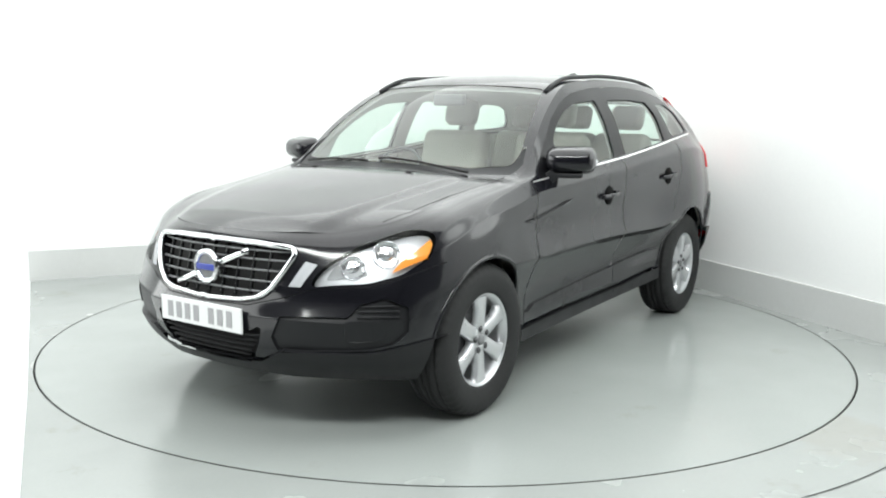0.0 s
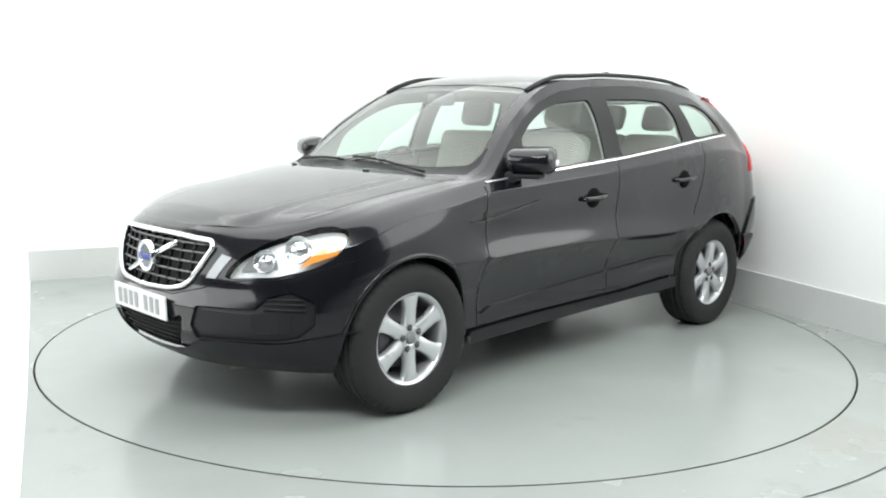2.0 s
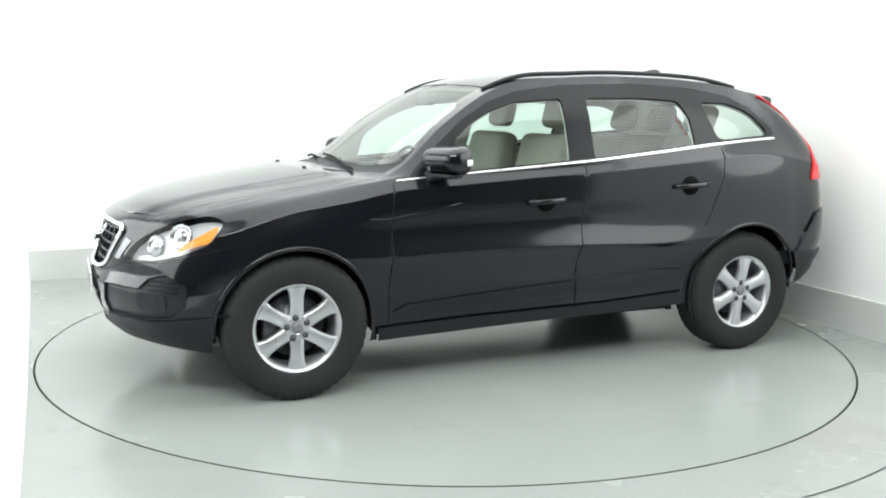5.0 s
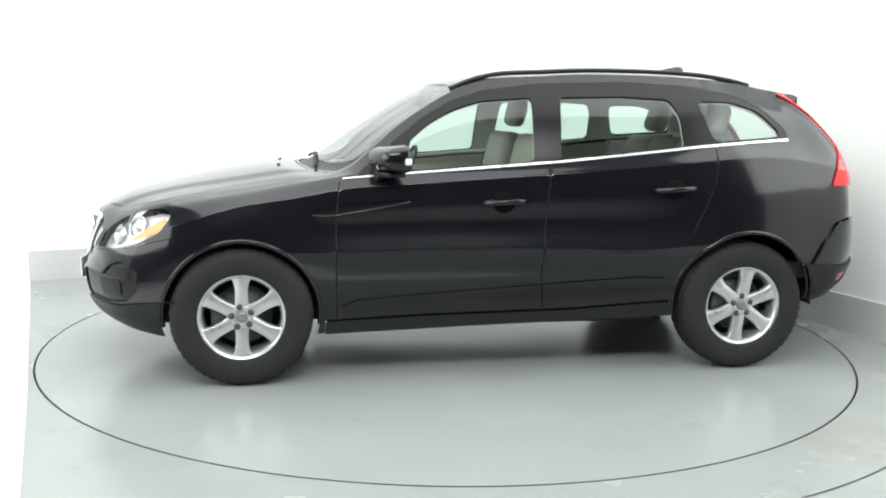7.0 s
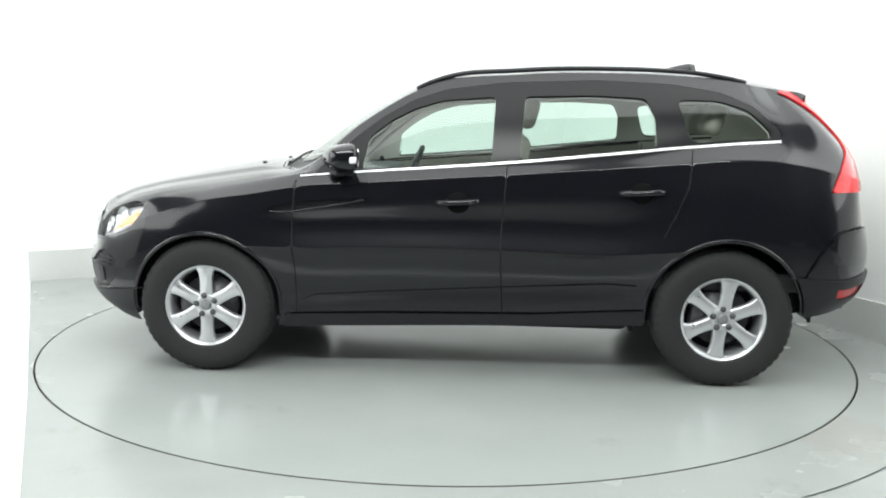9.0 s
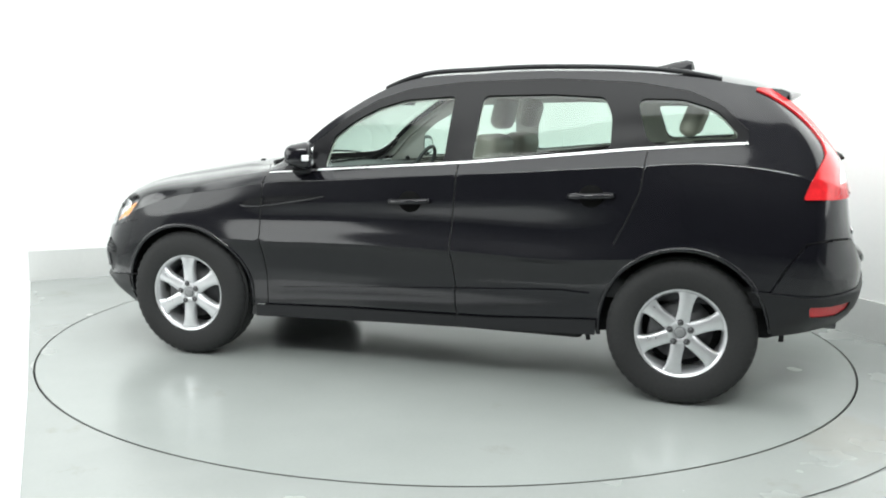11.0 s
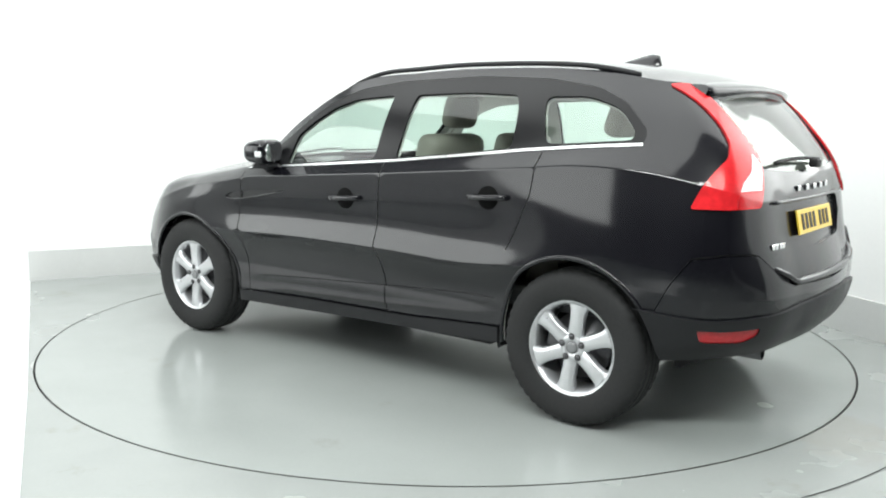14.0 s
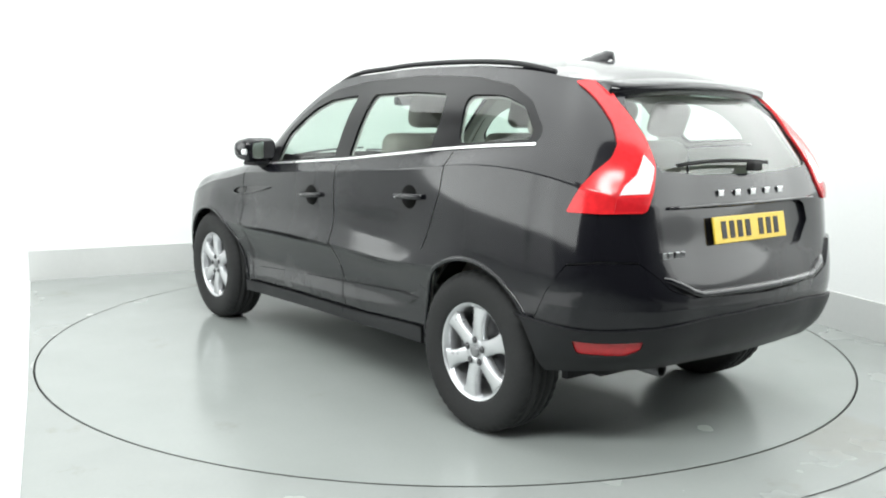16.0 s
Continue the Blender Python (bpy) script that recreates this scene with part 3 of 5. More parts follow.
DRL = [(2.185, 0.425, 0.685), (2.15, 0.47, 0.682), (2.11, 0.52, 0.775), (2.135, 0.475, 0.79)]
GRILLE = [(-0.02, 0.858), (0.25, 0.854), (0.41, 0.842), (0.43, 0.815), (0.395, 0.74), (0.35, 0.67), (0.30, 0.632), (0.22, 0.614), (-0.02, 0.604)]
INTAKE = [(-0.02, 0.485), (0.27, 0.488), (0.318, 0.512), (0.332, 0.50), (0.31, 0.43), (0.262, 0.358), (0.24, 0.345), (-0.02, 0.335)]
CHEEK = [(2.235, 0.415, 0.562), (2.16, 0.58, 0.567), (2.108, 0.677, 0.571), (2.07, 0.716, 0.625), (1.99, 0.785, 0.648), (1.90, 0.84, 0.60), (1.90, 0.835, 0.50), (1.96, 0.80, 0.445), (2.13, 0.58, 0.427), (2.22, 0.39, 0.412), (2.245, 0.375, 0.47)]
TAIL = rounded([(-1.665, 0.575, 1.552), (-1.768, 0.515, 1.552), (-1.868, 0.540, 1.465), (-1.946, 0.535, 1.398), (-2.005, 0.528, 1.335), (-2.072, 0.545, 1.228), (-2.109, 0.589, 1.126), (-2.119, 0.64, 1.045),
                (-2.03, 0.79, 1.04), (-1.905, 0.855, 1.04), (-1.935, 0.825, 1.12), (-1.965, 0.79, 1.18), (-2.0, 0.715, 1.25), (-1.985, 0.665, 1.31), (-1.925, 0.630, 1.386), (-1.802, 0.603, 1.487)], 0.02)
TAIL_WHITE = [(-2.043, 0.585, 1.262), (-2.075, 0.560, 1.212), (-2.104, 0.615, 1.116), (-2.064, 0.736, 1.112), (-2.067, 0.71, 1.15), (-2.072, 0.65, 1.19)]
TAIL_LOW = [(-2.108, 0.610, 1.104), (-2.118, 0.645, 1.052), (-2.06, 0.76, 1.050), (-2.062, 0.745, 1.100)]
REFL = rounded([(-1.955, 0.845, 0.548), (-2.15, 0.66, 0.555), (-2.14, 0.66, 0.515), (-2.10, 0.70, 0.485), (-1.965, 0.83, 0.488)], 0.015)
R_GLASS = rounded([(-0.02, 1.545), (0.45, 1.545), (0.525, 1.45), (0.512, 1.35), (0.533, 1.24), (0.52, 1.205), (0.30, 1.185), (-0.02, 1.18)], 0.015)
HATCH = [(-0.02, 1.60), (0.50, 1.60), (0.555, 1.45), (0.592, 1.35), (0.618, 1.22), (0.632, 1.05), (0.62, 0.90), (0.54, 0.80), (0.45, 0.725), (-0.02, 0.705)]
PLATE_BAY = [(-0.02, 1.052), (0.41, 1.052), (0.455, 1.035), (0.475, 0.96), (0.39, 0.872), (0.36, 0.862), (-0.02, 0.845)]

# lower dark trim: sill, bumper valances, mouldings
SILL = [(0.96, 0.2), (0.96, 0.325), (0.4, 0.345), (-0.4, 0.36), (-0.97, 0.395), (-0.97, 0.2)]
MOULD = [(0.87, 0.40), (0.80, 0.432), (0.4, 0.462), (-0.3, 0.505), (-0.78, 0.533), (-0.93, 0.528), (-0.84, 0.485), (-0.3, 0.405), (0.4, 0.38)]
SCOOP = [(1.03, 0.903), (0.99, 0.927), (0.82, 0.951), (0.48, 0.974), (0.64, 0.938), (0.92, 0.893), (1.0, 0.890)]
V_FRONT = [(2.3, -0.02, 0.335), (2.25, 0.30, 0.335), (2.24, 0.35, 0.37), (2.22, 0.42, 0.415), (2.10, 0.62, 0.425), (1.92, 0.81, 0.44), (1.70, 0.90, 0.46), (1.70, 0.80, 0.22), (1.95, 0.65, 0.22), (2.15, 0.30, 0.22), (2.17, -0.02, 0.22)]
V_REAR = [(-1.70, 0.92, 0.605), (-1.95, 0.85, 0.592), (-2.15, 0.66, 0.60), (-2.22, 0.35, 0.62), (-2.25, -0.02, 0.63), (-2.2, -0.02, 0.40), (-2.1, 0.60, 0.38), (-1.9, 0.80, 0.36), (-1.70, 0.88, 0.34)]
FB_LINE = [(1.70, 0.885, 0.775), (1.79, 0.885, 0.765), (1.92, 0.82, 0.73), (2.03, 0.73, 0.698), (2.15, 0.50, 0.672), (2.2, 0.42, 0.64), (2.26, 0.25, 0.594), (2.28, -0.02, 0.588)]
F_BUMPER = FB_LINE + [(2.1, -0.02, 0.2), (1.9, 0.7, 0.2), (1.6, 0.85, 0.2), (1.55, 0.95, 0.6)]
RB_LINE = [(-1.79, 0.905, 0.60), (-1.85, 0.885, 0.72), (-1.93, 0.85, 0.835), (-2.02, 0.78, 0.855), (-2.09, 0.665, 0.845), (-2.17, 0.56, 0.74), (-2.22, 0.45, 0.705), (-2.25, -0.02, 0.69)]
R_BUMPER = RB_LINE + [(-2.2, -0.02, 0.3), (-2.0, 0.75, 0.3), (-1.70, 0.86, 0.3), (-1.72, 0.92, 0.55)]

chrome_line = ribbon(side_line(BELT, False), 0.0058)
OUT = {k: f for k, f in (("win_front", side_line(W_FRONT)), ("win_rear", side_line(W_REAR)), ("win_quarter", side_line(W_QUART)),
                         ("plate_bay", nose_line(PLATE_BAY, -2.15)), ("intake", nose_line(INTAKE, 2.26)), ("grille", nose_line(GRILLE, 2.22)),
                         ("cheek", solid_line(CHEEK)), ("scoop", side_line(SCOOP)), ("rear_glass", nose_line(R_GLASS, -2.0)),
                         ("mould", side_line(MOULD)), ("reflector", solid_line(REFL)), ("tail", solid_line(TAIL)))}
RB_UV, VR_UV, VF_UV = solid_line(RB_LINE, False), solid_line(V_REAR[:5], False), solid_line(V_FRONT[2:7], False)
regions = [
    ("arch", side_line(A_FRONT)), ("arch", side_line(A_REAR)),
    ("chrome", chrome_line),
    ("win_front", OUT["win_front"]), ("win_rear", OUT["win_rear"]), ("win_quarter", OUT["win_quarter"]),
    ("gap_a", ribbon(side_line([(-0.235, 1.17), (-0.205, 0.75), (-0.225, 0.33)], False), 0.0035)),
    ("gap_b", ribbon(side_line([(0.885, 1.06), (0.905, 0.85), (0.90, 0.62), (0.895, 0.33)], False), 0.0035)),
    ("gap_c", ribbon(side_line([(-1.185, 1.25), (-1.165, 1.06), (-1.10, 0.90), (-1.045, 0.79)], False), 0.0035)),
    ("dlo", side_line(DLO)),
    ("amber", solid_line(AMBER_EDGE)), ("headlamp", solid_line(HEADLAMP)), ("drl", solid_line(DRL)),
    ("grille", OUT["grille"]), ("intake", OUT["intake"]), ("cheek", OUT["cheek"]),
    ("tail_white", solid_line(TAIL_WHITE)), ("tail_low", solid_line(TAIL_LOW)), ("tail", OUT["tail"]), ("reflector", OUT["reflector"]),
    ("rear_glass", OUT["rear_glass"]), ("plate_bay", OUT["plate_bay"]),
    ("gap_d", ribbon(solid_line(FB_LINE, False), 0.003)), ("gap_e", ribbon(solid_line(RB_LINE, False), 0.003)),
    ("valance_front", solid_line(V_FRONT)), ("valance_rear", solid_line(V_REAR)),
    ("sill", side_line(SILL)), ("mould", OUT["mould"]), ("scoop", OUT["scoop"]),
    ("lip_front", side_line(LIP_FRONT)), ("lip_rear", side_line(LIP_REAR)),
    ("hatch", nose_line(HATCH, -2.1)),
    ("bumper_front", solid_line(F_BUMPER)), ("bumper_rear", solid_line(R_BUMPER)),
    ("door_front", side_line(D_FRONT)), ("door_rear", side_line(D_REAR)),
]
skin = Skin(wrap, SMAX, VMAX, 170, 62, regions, "quarter")
# what is left over: fenders ahead of the doors, the roof side and quarter behind
mid_x = skin.p[skin.tri].mean(1)
is_rest = skin.kind == "quarter"
skin.kind[is_rest & (mid_x[:, 0] > 0.5) & (mid_x[:, 2] < 1.13)] = "fender"

PART = skin.panel


def rim(name, line, d0, d1, material, parent, side=0, closed=True, label=""):
    """The edge wall along an outline on the wrap, from the height d0 over the skin to d1."""
    line = np.asarray(line)
    line = np.stack([np.clip(line[:, 0], 0, SMAX), np.clip(line[:, 1], 0, VMAX)], 1)
    p = wrap(line[:, 0], line[:, 1])
    nn = normals(wrap, line[:, 0], line[:, 1], SMAX, VMAX, False)
    bm = bmesh.new()
    n = len(p)
    for sg in ((1, -1) if side == 0 else (side,)):
        m = np.array([1, sg, 1.0])
        lo, hi = [[bm.verts.new((p[i] + nn[i] * d) * m) for i in range(n)] for d in (d0, d1)]
        for i in range(n if closed else n - 1):
            j = (i + 1) % n
            if abs(p[i][1]) + abs(p[j][1]) > 0.004:
                bm.faces.new((lo[i], lo[j], hi[j], hi[i]))
    return part(name, bm, material, parent, label, smooth=False)


for sd in (1, -1):
    door = PART("front_door", "door_front", PAINT, car, 0.0, sd)
    PART("window_pane", "win_front", GLASS, door, -0.009, sd, "green-tinted see-through side glass").visible_shadow = False
    door2 = PART("rear_door", "door_rear", PAINT, car, 0.0, sd)
    PART("window_pane", "win_rear", GLASS, door2, -0.009, sd, "green-tinted see-through side glass").visible_shadow = False
    quarter = PART("rear_wing", ("quarter", "lip_rear"), PAINT, car, 0.0, sd)
    PART("quarter_window", "win_quarter", GLASS, quarter, -0.007, sd, "green-tinted see-through side glass").visible_shadow = False
    fender = PART("front_wing", ("fender", "lip_front"), PAINT, car, 0.0, sd)
    PART("window_frame", "dlo", PILLAR_BLACK, car, -0.001, sd, "gloss black window surround")
    for k, owner in (("win_front", door), ("win_rear", door2), ("win_quarter", quarter)):
        rim("window_seal", OUT[k], -0.001, -0.014, PILLAR_BLACK, owner, sd)
    PART("belt_trim", "chrome", BELT_BRIGHT, car, 0.004, sd, "bright chrome strip under the windows")
    PART("wing_scoop", "scoop", GLOSS_BLACK, fender, -0.012, sd)
    PART("sill", "sill", CLAD, car, 0.022, sd, "satin black plastic sill")
    mould = PART("door_moulding", "mould", PAINT, car, 0.013, sd)
    rim("moulding_edge", OUT["mould"], 0.0, 0.013, PAINT, mould, sd)
    rim("scoop_wall", OUT["scoop"], 0.0, -0.012, GLOSS_BLACK, fender, sd)
    rim("cheek_wall", OUT["cheek"], 0.0, -0.013, CLAD, car, sd)
    lamp = PART("headlight", ("headlamp", "amber"), LENS, car, 0.0, sd, "clear glass headlight with silver reflector")
    lamp.visible_shadow = False
    PART("housing", ("headlamp", "amber"), LAMP_SILVER, lamp, -0.042, sd)
    PART("indicator_lens", "amber", AMBER, lamp, -0.006, sd, "amber turn-signal lens")
    PART("daytime_lamp", "drl", DRL_GREY, car, 0.004, sd, "slim white upright lamp beside the grille")
    PART("bumper_cheek", "cheek", CLAD, car, -0.013, sd, "satin black recessed side of the front bumper")
    tail = PART("tail_light", "tail", RED_LENS, car, 0.010, sd, "tall curved red tail light")
    rim("lamp_edge", OUT["tail"], 0.0, 0.010, RED_LENS, tail, sd)
    PART("reverse_lens", "tail_white", CLEAR_WHITE, tail, 0.011, sd, "clear white reversing lens")
    PART("brake_lens", "tail_low", DARK_RED, tail, 0.011, sd, "dark red lower lens")
    PART("rear_reflector", "reflector", DARK_RED, car, 0.022, sd, "low red reflector in the bumper")
for k in "abc":
    for sd in (1, -1):
        PART("panel_gap", "gap_" + k, GAP_BLACK, car, -0.003, sd)
for k in "de":
    PART("bumper_gap", "gap_" + k, GAP_BLACK, car, -0.003, 0)
tailgate = PART("tailgate", "hatch", PAINT, car, 0.0, 0)
PART("plate_recess", "plate_bay", PAINT, tailgate, -0.020, 0)
rim("recess_wall", OUT["plate_bay"], 0.0, -0.020, PAINT, tailgate)
rim("rear_glass_seal", OUT["rear_glass"], 0.0, -0.008, PILLAR_BLACK, tailgate)
PART("rear_window", "rear_glass", REAR_GLASS, car, -0.006, 0, "green-tinted rear window").visible_shadow = False
PART("front_bumper", "bumper_front", PAINT, car, 0.0, 0)
rear_bumper = PART("rear_bumper", "bumper_rear", PAINT, car, 0.014, 0)
rim("bumper_ledge", RB_UV, -0.006, 0.014, PAINT, rear_bumper, closed=False)
front_valance = PART("front_valance", "valance_front", CLAD, car, 0.012, 0, "satin black plastic lower bumper edge")
for sd in (1, -1):
    rim("valance_ledge", VF_UV, -0.013, 0.012, CLAD, front_valance, sd, False)
rim("grille_shroud", OUT["grille"], 0.0, -0.05, GLOSS_BLACK, car)
rim("intake_shroud", OUT["intake"], 0.0, -0.035, GLOSS_BLACK, car)
rear_valance = PART("rear_valance", "valance_rear", CLAD, car, 0.030, 0, "satin black plastic lower bumper")
for sd in (1, -1):
    rim("valance_ledge", VR_UV, 0.010, 0.030, CLAD, rear_valance, sd, False)
    rim("reflector_recess", OUT["reflector"], 0.020, 0.030, GAP_BLACK, rear_valance, sd)
PART("grille_back", "grille", GAP_BLACK, car, -0.05, 0)
PART("intake_back", "intake", WELL, car, -0.035, 0)

# inner trim, seen through the panes
for sd in (1, -1):
    PART("door_trim", ("door_front", "door_rear", "scoop", "mould"), TRIM_BEIGE, car, -0.05, sd, "pale inner door trim", flip=True)
    PART("pillar_trim", ("dlo", "quarter", "tail", "tail_white", "tail_low", "lip_rear"), HEADLINER, car, -0.03, sd, "pale inner pillar trim", flip=True)
PART("tailgate_trim", "hatch", TRIM_BEIGE, car, -0.04, 0, flip=True)

# ---- hood, windscreen, roof ----
FT = Finder(top, SMAX, 1.0)


def top_line(pts, closed=True, step=0.03):
    q = [(x, y, 0) for x, y in dense(pts, step, closed)]
    return FT.at(q, (1, 1, 0))


SCREEN = rounded([(1.0, -0.05), (0.985, 0.25), (0.93, 0.52), (0.83, 0.705), (0.74, 0.715), (0.45, 0.635), (0.245, 0.575), (0.285, 0.3), (0.305, -0.05)], 0.03)
COWL = [(1.09, -0.05), (1.075, 0.25), (1.02, 0.52), (0.90, 0.745), (0.80, 0.76), (0.70, 0.725), (0.88, 0.60), (0.95, 0.3), (0.96, -0.05)]
HOOD_EDGE = [(1.105, -0.02), (1.09, 0.25), (1.04, 0.52), (0.93, 0.73), (1.10, 0.735), (1.387, 0.70), (1.69, 0.70), (1.845, 0.655), (2.0, 0.50), (2.3, -0.02)]
t_regions = [("screen", top_line(SCREEN)), ("cowl", top_line(COWL)),
             ("gap", ribbon(top_line(HOOD_EDGE[:-2], False), 0.004)),
             ("hood", top_line([(1.105, -0.05), (1.09, 0.25), (1.04, 0.52), (0.93, 0.73), (1.10, 0.735), (1.387, 0.70), (1.69, 0.70), (1.9, 0.75), (2.3, 0.5), (2.3, -0.05)]))]
roof_skin = Skin(top, SMAX, 1.0, 150, 36, t_regions, "roof", up=True)
mid_t = roof_skin.p[roof_skin.tri].mean(1)
rr = roof_skin.kind == "roof"
roof_skin.kind[rr & (mid_t[:, 0] > 0.87)] = "hood"
PART = roof_skin.panel
PART("hood", "hood", PAINT, car, 0.0, 0)
PART("hood_gap", "gap", GAP_BLACK, car, -0.003, 0)
PART("cowl", "cowl", CLAD, car, -0.008, 0)
PART("roof", "roof", PAINT, car, 0.0, 0)
PART("windscreen", "screen", GLASS, car, -0.003, 0, "clear laminated windscreen").visible_shadow = False
PART("headliner", "roof", HEADLINER, car, -0.035, 0, "pale fabric headliner", flip=True)

# ---- small builders ----


def lathe(bm, prof, seg=64, axis="y", m=None, a0=0.0):
    """Turn a profile of (radius, along) about an axis."""
    rings = []
    for i in range(seg):
        a = a0 + 2 * math.pi * i / seg
        c, s = math.cos(a), math.sin(a)
        ring = []
        for r, h in prof:
            co = Vector((r * c, h, r * s)) if axis == "y" else (Vector((h, r * c, r * s)) if axis == "x" else Vector((r * c, r * s, h)))
            ring.append(bm.verts.new(m @ co if m is not None else co))
        rings.append(ring)
    for i in range(seg):
        a, b = rings[i], rings[(i + 1) % seg]
        for k in range(len(prof) - 1):
            bm.faces.new((a[k], a[k + 1], b[k + 1], b[k]))
    return rings


def sweep(bm, pts, rx, ry=None, seg=8, closed=False, up=(0, 0, 1)):
    """A tube of elliptical section along a line."""
    ry = ry or rx
    pts = [Vector(p) for p in pts]
    n = len(pts)
    rings = []
    for i, p in enumerate(pts):
        a = pts[(i - 1) % n] if closed or i else pts[0]
        b = pts[(i + 1) % n] if closed or i < n - 1 else pts[-1]
        d = (b - a).normalized()
        u = Vector(up)
        side = d.cross(u)
        if side.length < 1e-4:
            side = d.cross(Vector((1, 0, 0)))
        side.normalize()
        u = side.cross(d).normalized()
        rings.append([bm.verts.new(p + side * rx * math.cos(2 * math.pi * k / seg) + u * ry * math.sin(2 * math.pi * k / seg)) for k in range(seg)])
    for i in range(n if closed else n - 1):
        a, b = rings[i], rings[(i + 1) % n]
        for k in range(seg):
            bm.faces.new((a[k], a[(k + 1) % seg], b[(k + 1) % seg], b[k]))
    if not closed:
        bm.faces.new(rings[0][::-1])
        bm.faces.new(rings[-1])
    bmesh.ops.recalc_face_normals(bm, faces=bm.faces)


def plate_xz(bm, outline, y0, y1, bevel=0.0, m=None):
    """A plate of an outline in (x, z), thick from y0 to y1."""
    a = [bm.verts.new((x, y0, z)) for x, z in outline]
    b = [bm.verts.new((x, y1, z)) for x, z in outline]
    f1, f2 = bm.faces.new(a), bm.faces.new(b[::-1])
    n = len(a)
    fs = [f1, f2] + [bm.faces.new((a[i], b[i], b[(i + 1) % n], a[(i + 1) % n])) for i in range(n)]
    bmesh.ops.recalc_face_normals(bm, faces=fs)
    vs = a + b
    if bevel:
        es = [e for e in f1.edges] + [e for e in f2.edges]
        r = bmesh.ops.bevel(bm, geom=es, offset=bevel, segments=2, affect="EDGES", profile=0.5)
        vs = list({v for v in vs if v.is_valid} | {v for f in r["faces"] for v in f.verts})
    if m is not None:
        for v in vs:
            v.co = m @ v.co


def soft_block(bm, x0, x1, y0, y1, z0, z1, r, m=None, puff=0.0):
    """A cushion-like block with rounded edges."""
    tmp = bmesh.new()
    add_box(tmp, x0, x1, y0, y1, z0, z1)
    bmesh.ops.bevel(tmp, geom=list(tmp.edges), offset=r, segments=4, affect="EDGES", profile=0.5)
    me = bpy.data.meshes.new("tmp")
    if m is not None:
        tmp.transform(m)
    tmp.to_mesh(me)
    tmp.free()
    bm.from_mesh(me)
    bpy.data.meshes.remove(me)


# ---- wheels ----
TYRE_PROF = [(0.215, 0.088), (0.226, 0.104), (0.240, 0.108), (0.262, 0.114), (0.300, 0.1175), (0.330, 0.113), (0.347, 0.104), (0.357, 0.092), (0.3625, 0.078), (0.3645, 0.066),
             (0.3560, 0.064), (0.3560, 0.057), (0.3650, 0.055), (0.3655, 0.022), (0.3570, 0.020), (0.3570, 0.012), (0.3655, 0.010)]


